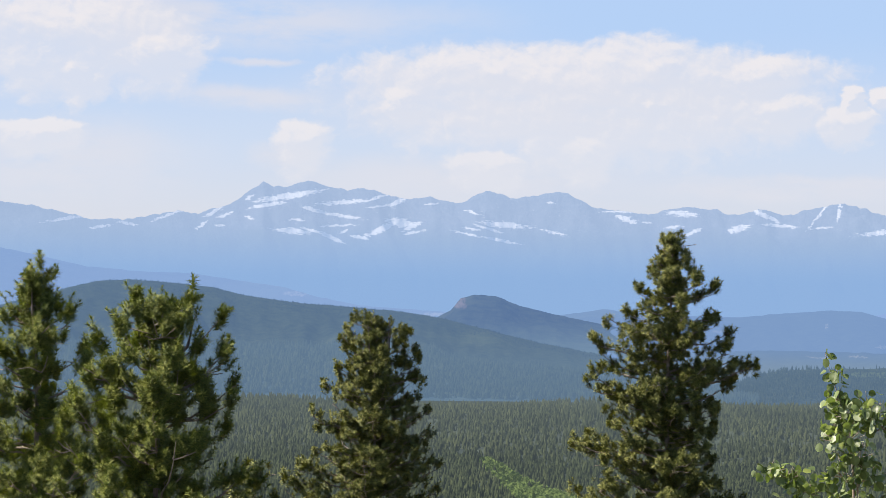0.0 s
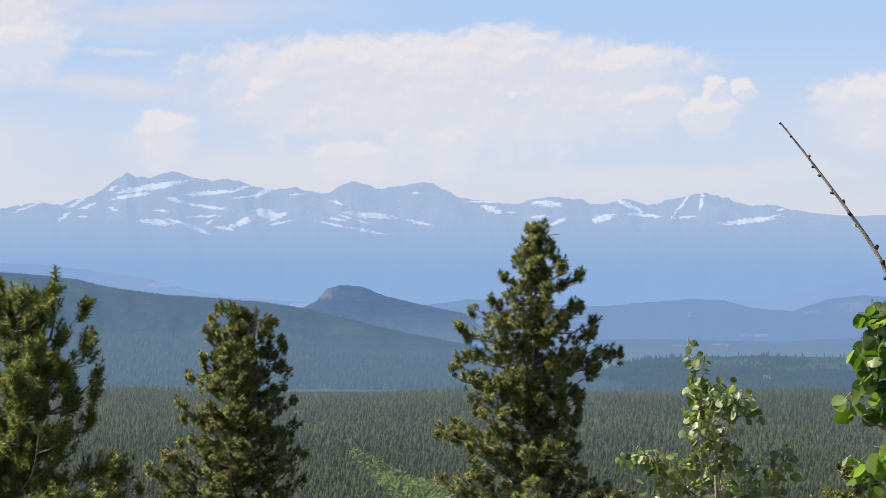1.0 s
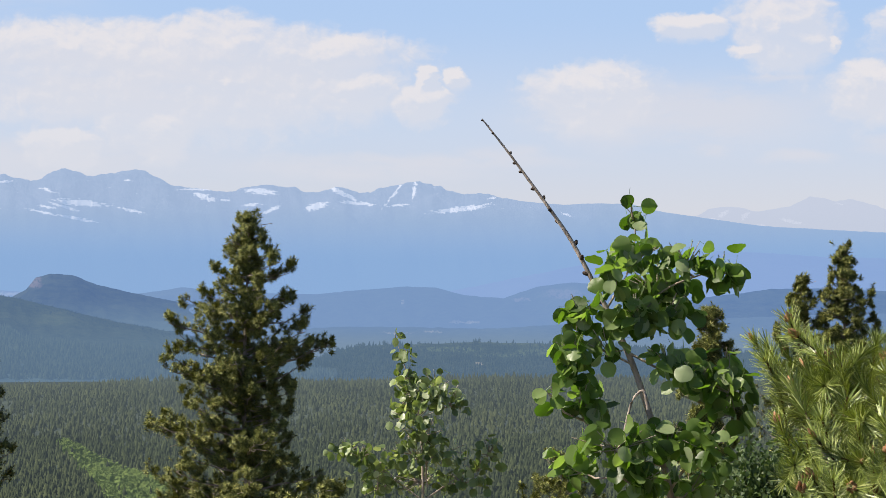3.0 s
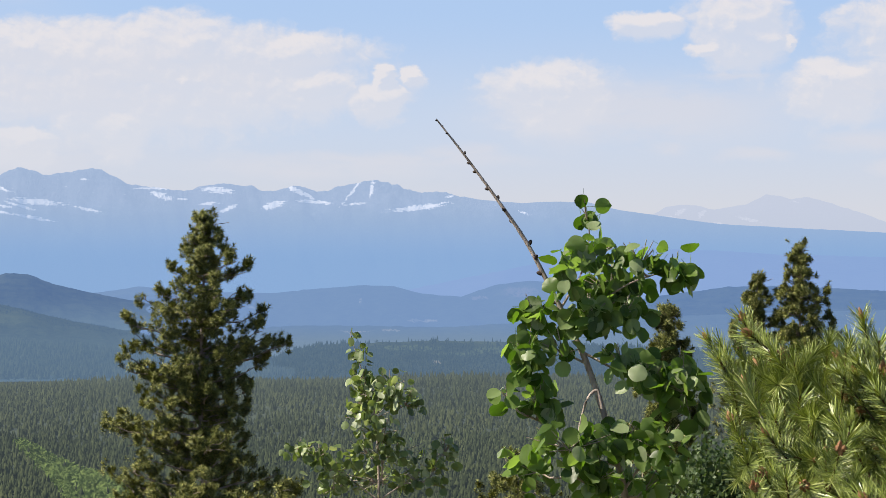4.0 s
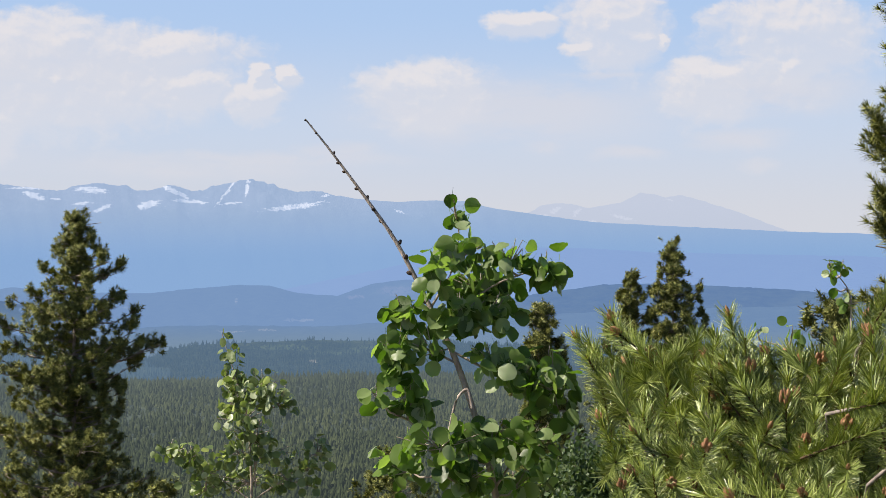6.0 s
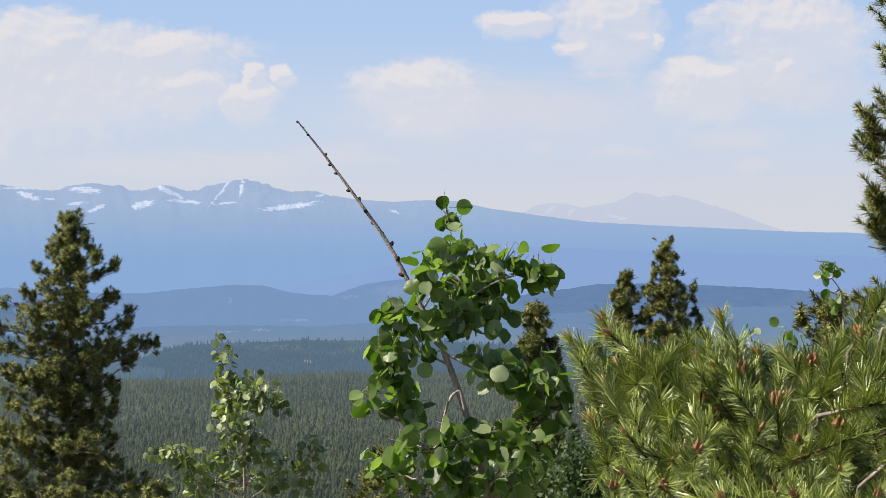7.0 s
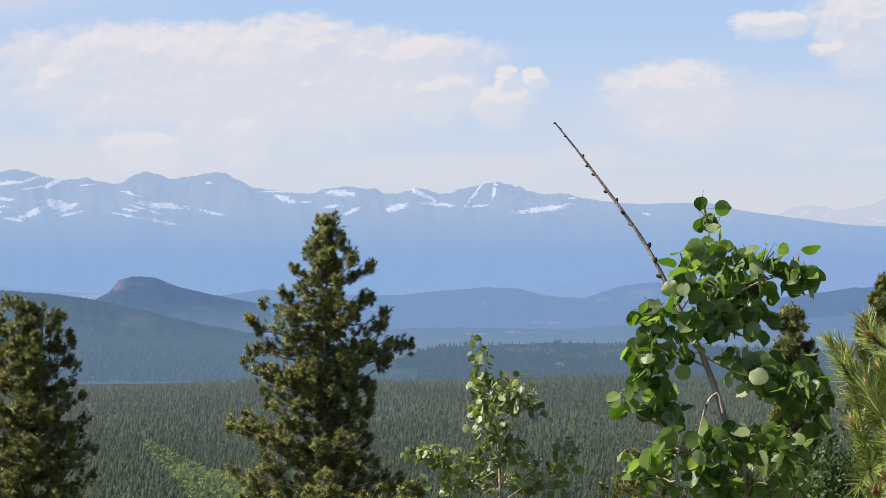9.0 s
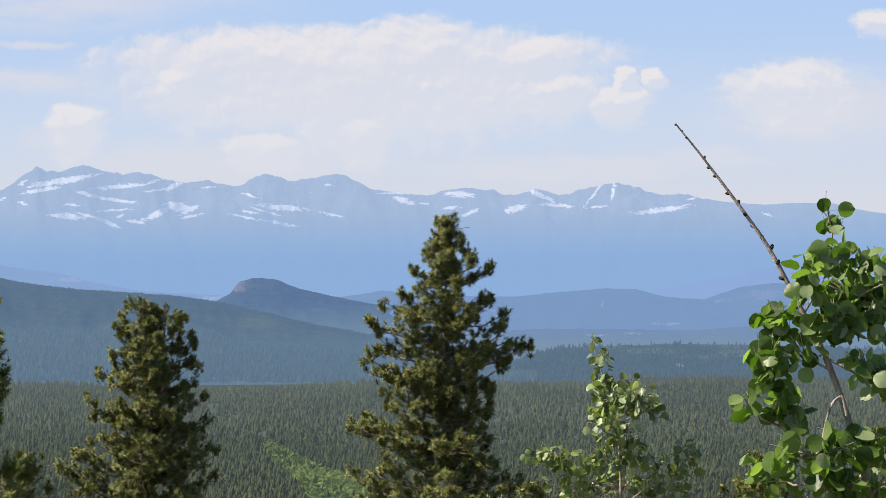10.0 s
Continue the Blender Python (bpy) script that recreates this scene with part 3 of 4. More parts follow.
CUMULUS_EAST = [(-1.55, 5.0, 1.05, 0.36), (0.35, 5.2, 0.27, 0.28), (1.15, 5.3, 0.3, 0.2), (0.28, 4.6, 0.62, 0.28), (4.95, 5.0, 1.5, 0.52), (7.55, 6.65, 0.92, 0.2),
                (10.0, 6.7, 1.1, 0.6), (9.0, 5.9, 0.5, 0.1), (12.35, 5.05, 1.1, 0.45), (14.7, 5.42, 0.6, 0.3), (14.8, 6.4, 1.9, 0.65), (11.25, 6.1, 0.2, 0.14)]
VEIL = [(-7.2, 5.3, 6.4, 1.1), (-20.7, 3.4, 3.5, 1.0), (-17.0, 7.3, 7.0, 0.7), (-15.5, 6.15, 1.2, 0.1), (-15.8, 5.2, 2.4, 0.28), (-14.6, 3.7, 0.9, 0.35), (-1.5, 2.72, 3.6, 0.3),
        (0.0, 2.95, 4.2, 0.2), (2.3, 3.2, 1.0, 0.25), (7.9, 3.3, 0.7, 0.16), (7.3, 4.25, 4.2, 0.85), (10.3, 3.05, 1.0, 0.18), (13.3, 3.5, 1.3, 0.3), (13.6, 2.75, 0.6, 0.2),
        (9.5, 5.1, 0.9, 0.12), (14.0, 4.7, 3.0, 0.5), (-10.0, 3.0, 5.0, 0.6)]


def cloud_material():
    """Heaped clouds with crisp tops and bases that melt into a thin veil."""
    n = Nodes("cloud_air")
    uv0 = n.uv()

    def vec(op, a, b, c=None):
        ins = {0: a, 1: b}
        if c is not None:
            ins[2] = c
        return n.node("ShaderNodeVectorMath", ins, operation=op)

    def warp(q, scale, ax, ay, detail):
        s = n.node("ShaderNodeMapping", {"Vector": q, "Scale": (0.7, 1.0, 1)})
        return vec("ADD", q, vec("MULTIPLY", vec("SUBTRACT", n.noise(s, scale, detail, 0.6, 1), (0.5, 0.5, 0.5)), (ax, ay, 0)))

    def nearest(q, spots, base, blend):
        """Distance to the nearest heap, in its own half-widths; below its middle it reaches further."""
        best = None
        for a, e, ra, re in spots:
            v = vec("MULTIPLY_ADD", q, (1 / ra, 1 / re, 0), (-a / ra, -e / re, 0))
            d = n.node("ShaderNodeVectorMath", {0: vec("MAXIMUM", v, vec("MULTIPLY", v, (-1, -base, 0)))}, out=1, operation="LENGTH")
            best = d if best is None else n.node("ShaderNodeMath", {0: best, 1: d, 2: blend}, operation="SMOOTH_MIN")
        return best

    def density(shift):
        q = vec("ADD", uv0, shift)
        w = warp(warp(q, 0.8, 1.3, 0.55, 4.0), 3.0, 0.42, 0.30, 7.0)
        lump = n.node("ShaderNodeTexVoronoi", {"Vector": n.node("ShaderNodeMapping", {"Vector": w, "Scale": (0.85, 1.1, 1)}), "Scale": 1.15, "Detail": 2.0, "Roughness": 0.55, "Smoothness": 0.6}, feature="SMOOTH_F1", normalize=True)
        return n.math("ADD", n.math("SUBTRACT", 1.22, nearest(w, CUMULUS_WEST + CUMULUS_EAST, 0.45, 0.25)), n.math("MULTIPLY", n.math("ADD", n.math("SUBTRACT", 0.42, lump), n.math("SUBTRACT", n.noise(w, 1.1, 6.0, 0.58), 0.5)), 1.0))

    here, above = density((0, 0, 0)), density((-0.10, 0.16, 0))
    thin = nearest(warp(warp(uv0, 0.5, 2.0, 0.7, 4.0), 2.2, 0.6, 0.25, 5.0), VEIL, 0.8, 0.4)
    el = n.node("ShaderNodeSeparateXYZ", {0: uv0}, out=1)
    wisp = n.noise(n.node("ShaderNodeMapping", {"Vector": uv0, "Scale": (0.35, 1.1, 1)}), 1.0, 6.0, 0.6)
    k_puff = n.math("MULTIPLY", n.step(here, -0.18, 0.42), n.math("MULTIPLY_ADD", wisp, 0.5, 0.62))
    k_soft = n.math("MULTIPLY", n.step(thin, 1.5, 0.25), n.step(wisp, 0.18, 0.58))
    # Sunlit upper-left edges are painted: brighter emission where the heap thins that way.
    lit = n.math("MULTIPLY", n.math("MINIMUM", k_puff, 1.0), n.math("MULTIPLY", n.step(n.math("SUBTRACT", here, above), -0.14, 0.42), n.math("MULTIPLY_ADD", n.step(el, 2.6, 5.4), 0.55, 0.40)))
    col = n.mix(n.step(el, 1.2, 4.2), srgb(206, 212, 226), srgb(195, 212, 237))
    col = n.mix(n.step(el, 3.6, 7.2), col, srgb(171, 202, 242))
    col = n.mix(n.math("MULTIPLY", k_soft, 0.85), col, srgb(211, 216, 230))
    col = n.mix(n.math("MULTIPLY", n.math("MINIMUM", k_puff, 1.0), 0.85), col, srgb(214, 219, 232))
    col = n.mix(lit, col, srgb(230, 229, 234))
    e = n.node("ShaderNodeEmission", {"Color": col, "Strength": 1.0})
    t = n.node("ShaderNodeBsdfTransparent")
    m = n.t.nodes.new("ShaderNodeMixShader")
    n.put(m.inputs[0], n.math("MULTIPLY", n.step(el, 16.0, 10.0), 0.95))
    n.t.links.new(t, m.inputs[1])
    n.t.links.new(e, m.inputs[2])
    n.t.links.new(m.outputs[0], n.out.inputs[0])
    return n.mat


def cloud_sheet():
    azz, els = np.arange(-180, 180.1, 3.0), np.arange(-3, 17, 1.0)
    v, uv = [], []
    for e in els:
        for a in azz:
            v.append(tuple(at(a, e, 4880 * math.cos(radians(e)))))
            uv.append((a, e))
    n = len(azz)
    i, j = np.meshgrid(np.arange(len(els) - 1), np.arange(n - 1), indexing="ij")
    f = np.stack([i * n + j, i * n + j + 1, (i + 1) * n + j + 1, (i + 1) * n + j], -1).reshape(-1, 4)
    ob = new("cloud_backdrop", tri_mesh("cloud_backdrop", np.array(v), f, cloud_material(), np.array(uv), True))
    tagged(ob, "summer cumulus and thin veil clouds in hazy air", "clouds", "", "structure")


cloud_sheet()


# ---- trees of the overlook ----
def needle_tuft(count, length, width, shoot, seed, forward=0.55, bend=0.0, top=False):
    """A short shoot along z set all round with needles: a tuft of thin triangles, or bent blades."""
    g = np.random.default_rng(seed)
    v, f = [], []
    for i in range(count):
        a, k = 2.399963 * i + g.uniform(-0.3, 0.3), g.random() ** 0.8
        base = np.array([0, 0, shoot * k])
        tilt = forward + (0.15 * k + 2.2 * max(0.0, k - 0.7) if top else 0.5 * k) + g.normal(0, 0.14)
        radial = np.array([math.cos(a), math.sin(a), 0])
        side = np.array([-math.sin(a), math.cos(a), 0])
        dirn = radial * math.cos(tilt) + np.array([0, 0, math.sin(tilt)])
        n = length * g.uniform(0.75, 1.1) * (1 - 0.35 * max(0.0, k - 0.8) / 0.2 if top else 1.0)
        w = width * g.uniform(0.8, 1.2) / 2
        o = len(v)
        if bend:
            tip = base + dirn * n + np.array([0, 0, bend * n])
            v += [base - side * w, base + side * w, tip + side * w * 0.5, tip - side * w * 0.5]
            f += [(o, o + 1, o + 2), (o, o + 2, o + 3)]
        else:
            v += [base - side * w, base + side * w, base + dirn * n]
            f += [(o, o + 1, o + 2)]
    return np.array(v), np.array(f)


TUFT = [needle_tuft(44, 0.050, 0.0088, 0.055, s, 0.10, top=True) for s in (1, 2, 3)]
TUFT_MID = [needle_tuft(80, 0.045, 0.0058, 0.080, s, 0.12, top=True) for s in (1, 2, 3)]
TUFT_FAR = [needle_tuft(40, 0.060, 0.0120, 0.055, s, 0.05, top=True) for s in (1, 2, 3)]
TUFT_FINE = [needle_tuft(110, 0.050, 0.0048, 0.10, s, 0.22, top=True) for s in (4, 5, 6)]


def pine_tree(label, az, d, top_el, profile, seed, rise=0.35, tufts=TUFT, dense=1.0, twins=0, needles=None, thick=0.055, spacing=0.17, below=1.6, scale=1.0, spread=1.0, seen=3.2, arms=(), cones=0):
    """A pine with tapered trunk, limbs in loose whorls and needle tufts on upturned twigs.
    profile: metres under the top, reach to the left and reach to the right."""
    g = np.random.default_rng(seed)
    a0 = radians(az)
    right = np.array([math.cos(a0), -math.sin(a0), 0])
    away = np.array([math.sin(a0), math.cos(a0), 0])
    top = np.array(at(az, top_el, d))
    zg = land_z(az, d)
    height = top[2] - zg + 0.08
    root = thing("pine_tree", (top[0], top[1], zg - 0.08), label, "tree", "pines on the overlook")
    ph, pl, pr = np.array(profile, float).T
    ph, pl, pr = np.append(ph, max(height, ph[-1] + 0.1)), np.append(pl, pl[-1] * below), np.append(pr, pr[-1] * below)
    # trunk, in the tree's own metres
    zz = np.linspace(0, height, 16)
    sway = np.stack([0.05 * np.sin(zz * 1.3 + seed), 0.05 * np.cos(zz * 1.1 + 2 * seed), 0 * zz], -1) * np.minimum(1, (height - zz) / 2)[:, None]
    line = sway + np.stack([0 * zz, 0 * zz, zz], -1)
    rad = 0.006 + thick * ((height - zz) / height) ** 0.85 * height / 7.5
    part("trunk", tri_mesh("trunk", *tube(line, rad, 8), PINE_BARK, None, True), root)
    places, dirs, sizes = [], [], []

    def tuft_line(p0, p1, n, up):
        for q in (np.linspace(0.35, 1.0, n) if n > 1 else (0.9,)):
            dv = (p1 - p0) / (np.linalg.norm(p1 - p0) + 1e-6) + np.array([0, 0, up]) + g.normal(0, 0.25, 3)
            places.append(p0 + (p1 - p0) * q + g.normal(0, 0.015, 3))
            dirs.append(dv)
            sizes.append(scale * g.uniform(0.75, 1.05))

    def grow(hh, ang, reach, lift):
        """One limb with its clumps of tufts."""
        out = right * math.cos(ang) + away * math.sin(ang)
        side = np.array([-out[1], out[0], 0])
        up0 = rise * lift * (1.0 if hh < height * 0.5 else 0.4)
        k = np.linspace(0, 1, 6)
        start = np.array([np.interp(height - hh - up0 * reach * 0.6, zz, line[:, i]) for i in range(3)])
        limb = start + out * (k * reach)[:, None] + np.array([0, 0, 1.0]) * (reach * up0 * (0.25 * k + 0.75 * k ** 2.2))[:, None]
        limb[1:] += g.normal(0, 0.02 * min(1, reach), (5, 3))
        base_r = 0.004 + 0.014 * min(1.2, reach)
        wood = [tube(limb, base_r * (1 - 0.8 * k), 5)]
        for q in g.uniform(0.15, 0.95, int(2 + 5 * reach)):
            j = min(4, int(q * 5))
            p = limb[j] + (limb[j + 1] - limb[j]) * (q * 5 - j)
            e = p + (out * g.uniform(0.2, 1.0) + side * g.normal(0, 0.8) + np.array([0, 0, g.uniform(-0.1, 0.7)])) * g.uniform(0.05, 0.13)
            wood.append(tube([p, (p + e) / 2 + g.normal(0, 0.012, 3), e], [0.0045, 0.0038, 0.0025], 4))
        part("limb", tri_mesh("limb", *joined(wood), PINE_BARK, None, True), root)
        heart = [(q, g.normal(0, 0.07) * min(1, 0.3 + reach), g.normal(0.02, 0.05)) for q in np.linspace(0.22, 0.97, max(2, int(1 + reach / 0.17)))]
        for _ in range(int((dense if hh < seen else 0.12 * dense) * (5 + 23 * reach))):
            q, sx, sz = heart[int(len(heart) * g.random() ** 0.85)]
            q = min(1.0, max(0.05, q + g.normal(0, 0.05)))
            j = min(4, int(q * 5))
            p = limb[j] + (limb[j + 1] - limb[j]) * (q * 5 - j)
            o = side * (sx + g.normal(0, 0.050 * spread)) + np.array([0, 0, sz - 0.01 + g.normal(0, 0.034)])
            places.append(p + o)
            dirs.append(out * g.uniform(0.1, 0.9) + side * g.normal(0, 0.5) + np.array([0, 0, g.uniform(0.15, 0.75) + 0.75 * rise]))
            sizes.append(scale * g.uniform(0.8, 1.25))
        places.append(limb[-1] - out * 0.06)
        dirs.append(out * 0.8 + np.array([0, 0, 0.4 + rise * 0.7]))
        sizes.append(scale * g.uniform(0.8, 1.1))

    h = 0.10
    ang = g.uniform(0, 6.28)
    while h < height * 0.93:
        for _ in range(int(g.integers(4, 7) if h > 0.4 else 4)):
            ang += 2.4 + g.uniform(-0.5, 0.5)
            hh = h + g.uniform(-0.06, 0.06)
            lo, hi = np.interp(hh, ph, pl), np.interp(hh, ph, pr)
            c = math.cos(ang)
            reach = (hi * max(0, c) + lo * max(0, -c)) * abs(c) + 0.5 * (lo + hi) * (1 - abs(c))
            reach *= g.uniform(0.82, 1.08)
            if reach > 0.06:
                grow(hh, ang, max(0.05, reach - 0.02), g.uniform(0.4, 1.3))
        h += spacing * g.uniform(0.8, 1.25) * (1.0 if h < 3.6 else 2.0)
    for hh, way, reach in arms:
        grow(hh, (0.0 if way > 0 else math.pi) + g.uniform(-0.25, 0.25), reach, 0.7)
    for q in 0.03 + 2.4 * g.random(150) ** 1.8:
        b = np.array([np.interp(height - q, zz, line[:, i]) for i in range(3)])
        w = g.uniform(0, 6.28)
        o = np.array([math.cos(w), math.sin(w), 0])
        places.append(b + o * g.uniform(0.01, 0.05 + 0.05 * min(1, q)))
        dirs.append(o + np.array([0, 0, g.uniform(0.3, 1.2)]))
        sizes.append(scale * g.uniform(0.7, 1.05))
    # the leader, and further leaders beside it
    tuft_line(line[-2] * 0.35 + line[-1] * 0.65, line[-1], 4, 1.0)
    for i in range(twins):
        off = right * g.uniform(-0.20, 0.20) + away * g.uniform(-0.15, 0.15)
        a = line[-3] * 0.5 + line[-2] * 0.5
        e = line[-1] + off + np.array([0, 0, -g.uniform(0.02, 0.10)])
        part("limb", tri_mesh("limb", *tube([a, (a + e) / 2 + off * 0.3, e], [0.014, 0.010, 0.004], 5), PINE_BARK, None, True), root)
        for q in np.linspace(0.35, 1, 5):
            tuft_line(a + (e - a) * (q - 0.1), a + (e - a) * q, 3, 1.0)
    if cones:
        cv, cf = tube([(0, 0, 0), (0, 0, 0.3), (0, 0, 0.7), (0, 0, 1)], [0.7, 1.0, 0.75, 0.15], 7)
        cluster = joined([(cv * np.array([0.007, 0.007, 0.022]) + np.array([0.011 * math.cos(a), 0.011 * math.sin(a), 0.012 * (a % 2)]), cf) for a in (0, 1.0, 2.1, 3.2, 4.2, 5.3)])
        me = tri_mesh("cone", *cluster, BUD, None, True)
        near = sorted(range(len(places)), key=lambda i: places[i] @ away + 0.4 * (places[i] @ right) + (9 if not 0.5 < height - places[i][2] < 3 else 0))
        for i in near[0:cones * 14:14]:
            m = Matrix.Translation(Vector(places[i]) + Vector(dirs[i]).normalized() * 0.10) @ Vector(dirs[i]).to_track_quat("Z", "Y").to_matrix().to_4x4()
            part("cone", me, root, "orange-pink pollen cones", m)
    places, dirs, sizes = np.array(places), np.array(dirs), np.array(sizes)
    kind = g.integers(0, len(tufts), len(places))
    bits = []
    for t, (tv, tf) in enumerate(tufts):
        m = kind == t
        bits.append(scattered(tv, tf, places[m], dirs[m], sizes[m], g.uniform(0, 6.28, m.sum())))
    v, f = joined(bits)
    crown = part("crown", tri_mesh("crown", v, f, needles or NEEDLE), root, "clumped yellow-green needle tufts")
    tagged(crown, kind="stuff")
    return root


pine_tree("tall open pine with layered yellow-green limbs", -4.38, 22.0, 1.46,
          [(0, 0.08, 0.08), (0.2, 0.16, 0.15), (0.42, 0.24, 0.26), (0.62, 0.40, 0.52), (0.9, 0.66, 0.60), (1.13, 0.78, 0.46), (1.42, 0.82, 0.88), (1.75, 0.72, 0.50),
           (2.15, 0.95, 0.50), (2.5, 0.98, 0.66), (3.0, 1.1, 0.85), (4.5, 1.4, 1.2)], 3, 0.34, dense=2.4, spread=1.0, spacing=0.115, scale=0.95, arms=[(1.40, 1, 0.88), (1.43, 1, 0.80), (1.36, 1, 0.62), (1.05, 1, 0.64), (1.15, -1, 0.8), (1.6, -1, 0.84), (2.2, -1, 1.0), (2.25, -1, 0.85), (0.62, 1, 0.46), (2.75, -1, 1.05), (2.7, 1, 0.75)])
pine_tree("blunt-topped dense pine with dark shaded side", -12.32, 25.0, -0.72,
          [(0, 0.2, 0.22), (0.12, 0.38, 0.38), (0.37, 0.45, 0.45), (0.7, 0.56, 0.56), (1.0, 0.62, 0.64), (1.14, 0.80, 0.58), (1.46, 0.74, 0.73), (1.8, 0.83, 0.83), (2.3, 0.95, 0.9), (4, 1.2, 1.2)], 5, 0.45, dense=2.4, spread=1.1, spacing=0.105, scale=0.95, twins=7, seen=2.6, arms=[(0.3, -1, 0.3), (0.35, 1, 0.32), (0.7, -1, 0.48), (0.75, 1, 0.48), (1.25, -1, 0.78), (1.5, 1, 0.7), (1.9, -1, 0.8), (1.9, 1, 0.8)])
pine_tree("pine with a forked bushy top", -21.35, 15.0, 0.30,
          [(0, 0.05, 0.05), (0.2, 0.14, 0.14), (0.36, 0.30, 0.36), (0.6, 0.42, 0.40), (1.0, 0.6, 0.5), (1.7, 0.8, 0.75), (3, 1.0, 1.0)], 8, 0.5, dense=2.4, twins=3, spacing=0.16, needles=NEEDLE_GREEN, tufts=TUFT_MID, seen=2.0, scale=1.0, spread=0.8)
pine_tree("broad many-stemmed young pine with upswept limbs", -18.05, 13.0, -0.42,
          [(0, 0.12, 0.12), (0.14, 0.30, 0.34), (0.32, 0.46, 0.47), (0.6, 0.52, 0.47), (1.0, 0.58, 0.52), (1.5, 0.7, 0.7), (3, 0.8, 0.8)], 13, 0.7, dense=2.6, twins=4, spacing=0.15, needles=NEEDLE_GREEN, tufts=TUFT_MID, seen=1.9, scale=1.0, spread=0.8, arms=[(0.45, 1, 0.36), (0.6, 1, 0.46), (0.5, -1, 0.4), (0.75, -1, 0.5)])
pine_tree("small upright pine on the slope", 11.52, 30.0, 0.68,
          [(0, 0.04, 0.04), (0.2, 0.13, 0.12), (0.4, 0.22, 0.2), (0.75, 0.3, 0.44), (1.1, 0.42, 0.5), (2, 0.7, 0.7)], 17, 0.45, seen=1.7, dense=2.4, tufts=TUFT_FAR)
pine_tree("small dark pine half hidden by its neighbour", 10.42, 30.0, -0.12,
          [(0, 0.04, 0.04), (0.2, 0.12, 0.12), (0.5, 0.3, 0.24), (1.0, 0.48, 0.4), (2, 0.7, 0.7)], 19, 0.55, seen=1.5, dense=2.4, tufts=TUFT_FAR)
pine_tree("narrow pine standing behind the aspen", 8.03, 26.0, -0.94,
          [(0, 0.05, 0.05), (0.2, 0.15, 0.15), (0.6, 0.28, 0.27), (1.1, 0.40, 0.40), (2, 0.55, 0.55)], 23, 0.5, seen=2.6, dense=2.4, tufts=TUFT_FAR)
pine_tree("low yellow-green pine top on the slope", 4.05, 24.0, -4.95,
          [(0, 0.1, 0.1), (0.2, 0.3, 0.3), (0.5, 0.5, 0.45), (1.2, 0.7, 0.7)], 29, 0.6, seen=1.1, tufts=TUFT_FAR)
pine_tree("low yellow-green pine beside the broad one", -15.55, 18.0, -4.85,
          [(0, 0.08, 0.1), (0.15, 0.22, 0.12), (0.5, 0.5, 0.3), (1.2, 0.7, 0.5)], 31, 0.7, seen=1.1, tufts=TUFT_FAR)
pine_tree("low pine top between the trees", -2.25, 20.0, -5.75,
          [(0, 0.1, 0.1), (0.15, 0.3, 0.22), (0.5, 0.5, 0.4), (1.2, 0.7, 0.7)], 37, 0.6, seen=1.1, tufts=TUFT_FAR)
pine_tree("low dark pine top behind the pine bush", 15.8, 14.0, -1.0,
          [(0, 0.08, 0.08), (0.05, 0.13, 0.13), (0.25, 0.2, 0.2), (0.8, 0.35, 0.35)], 43, 0.6, seen=0.9, dense=1.5, tufts=TUFT_FAR)
pine_tree("close pine with sparse tufted limbs", 19.6, 9.0, 14.0,
          [(0, 0.05, 0.05), (0.6, 0.24, 0.22), (1.10, 0.36, 0.34), (1.18, 0.36, 0.34), (1.21, 0.16, 0.34), (1.25, 0.16, 0.34), (1.27, 0.29, 0.34), (1.34, 0.29, 0.34), (1.36, 0.16, 0.34), (1.40, 0.18, 0.34),
           (1.42, 0.33, 0.4), (1.50, 0.33, 0.4), (1.53, 0.18, 0.4), (1.58, 0.18, 0.4), (1.62, 0.42, 0.4), (1.85, 0.44, 0.4), (1.88, 0.28, 0.4), (1.95, 0.36, 0.4), (2.0, 0.40, 0.4), (2.25, 0.44, 0.5), (2.4, 0.60, 0.6), (3.2, 0.8, 0.8)], 41, 0.22,
          tufts=TUFT_FINE, dense=1.1, arms=[(1.15, -1, 0.36), (1.3, -1, 0.30), (1.46, -1, 0.34), (1.65, -1, 0.42), (1.72, -1, 0.45), (1.8, -1, 0.44), (1.93, -1, 0.37), (2.03, -1, 0.42), (2.12, -1, 0.44), (2.2, -1, 0.44)], cones=9, spacing=0.24, seen=3.0, spread=0.7)


# ---- aspens ----
def leaf_template(seed):
    """A round, pointed, slightly folded aspen leaf of unit width with its stalk; tip along -z, face along y."""
    g = np.random.default_rng(seed)
    n = 17
    rim = []
    for i in range(n):
        a = 2 * math.pi * i / n
        r = 0.5 * (1 + (0.16 if i == 0 else 0.03 if i in (1, n - 1) else 0.0) - (0.06 if i in (8, 9) else 0)) * g.uniform(0.965, 1.035)
        rim.append((r * math.sin(a), 0.15 * abs(math.sin(a)) + g.uniform(-0.03, 0.03) + 0.07 * math.cos(a), -r * math.cos(a)))
    v = [(0, -0.02, 0)] + rim
    f = [(0, 1 + i, 1 + (i + 1) % n) for i in range(n)]
    o = len(v)
    v += [(-0.015, 0, 0.47), (0.015, 0, 0.47), (0.012, 0.10, 0.95), (-0.012, 0.10, 0.95)]
    f += [(o, o + 1, o + 2), (o, o + 2, o + 3)]
    v = np.array(v)
    v[:, 2] -= 0.95
    return v, np.array(f)


LEAVES = [leaf_template(s) for s in range(4)]


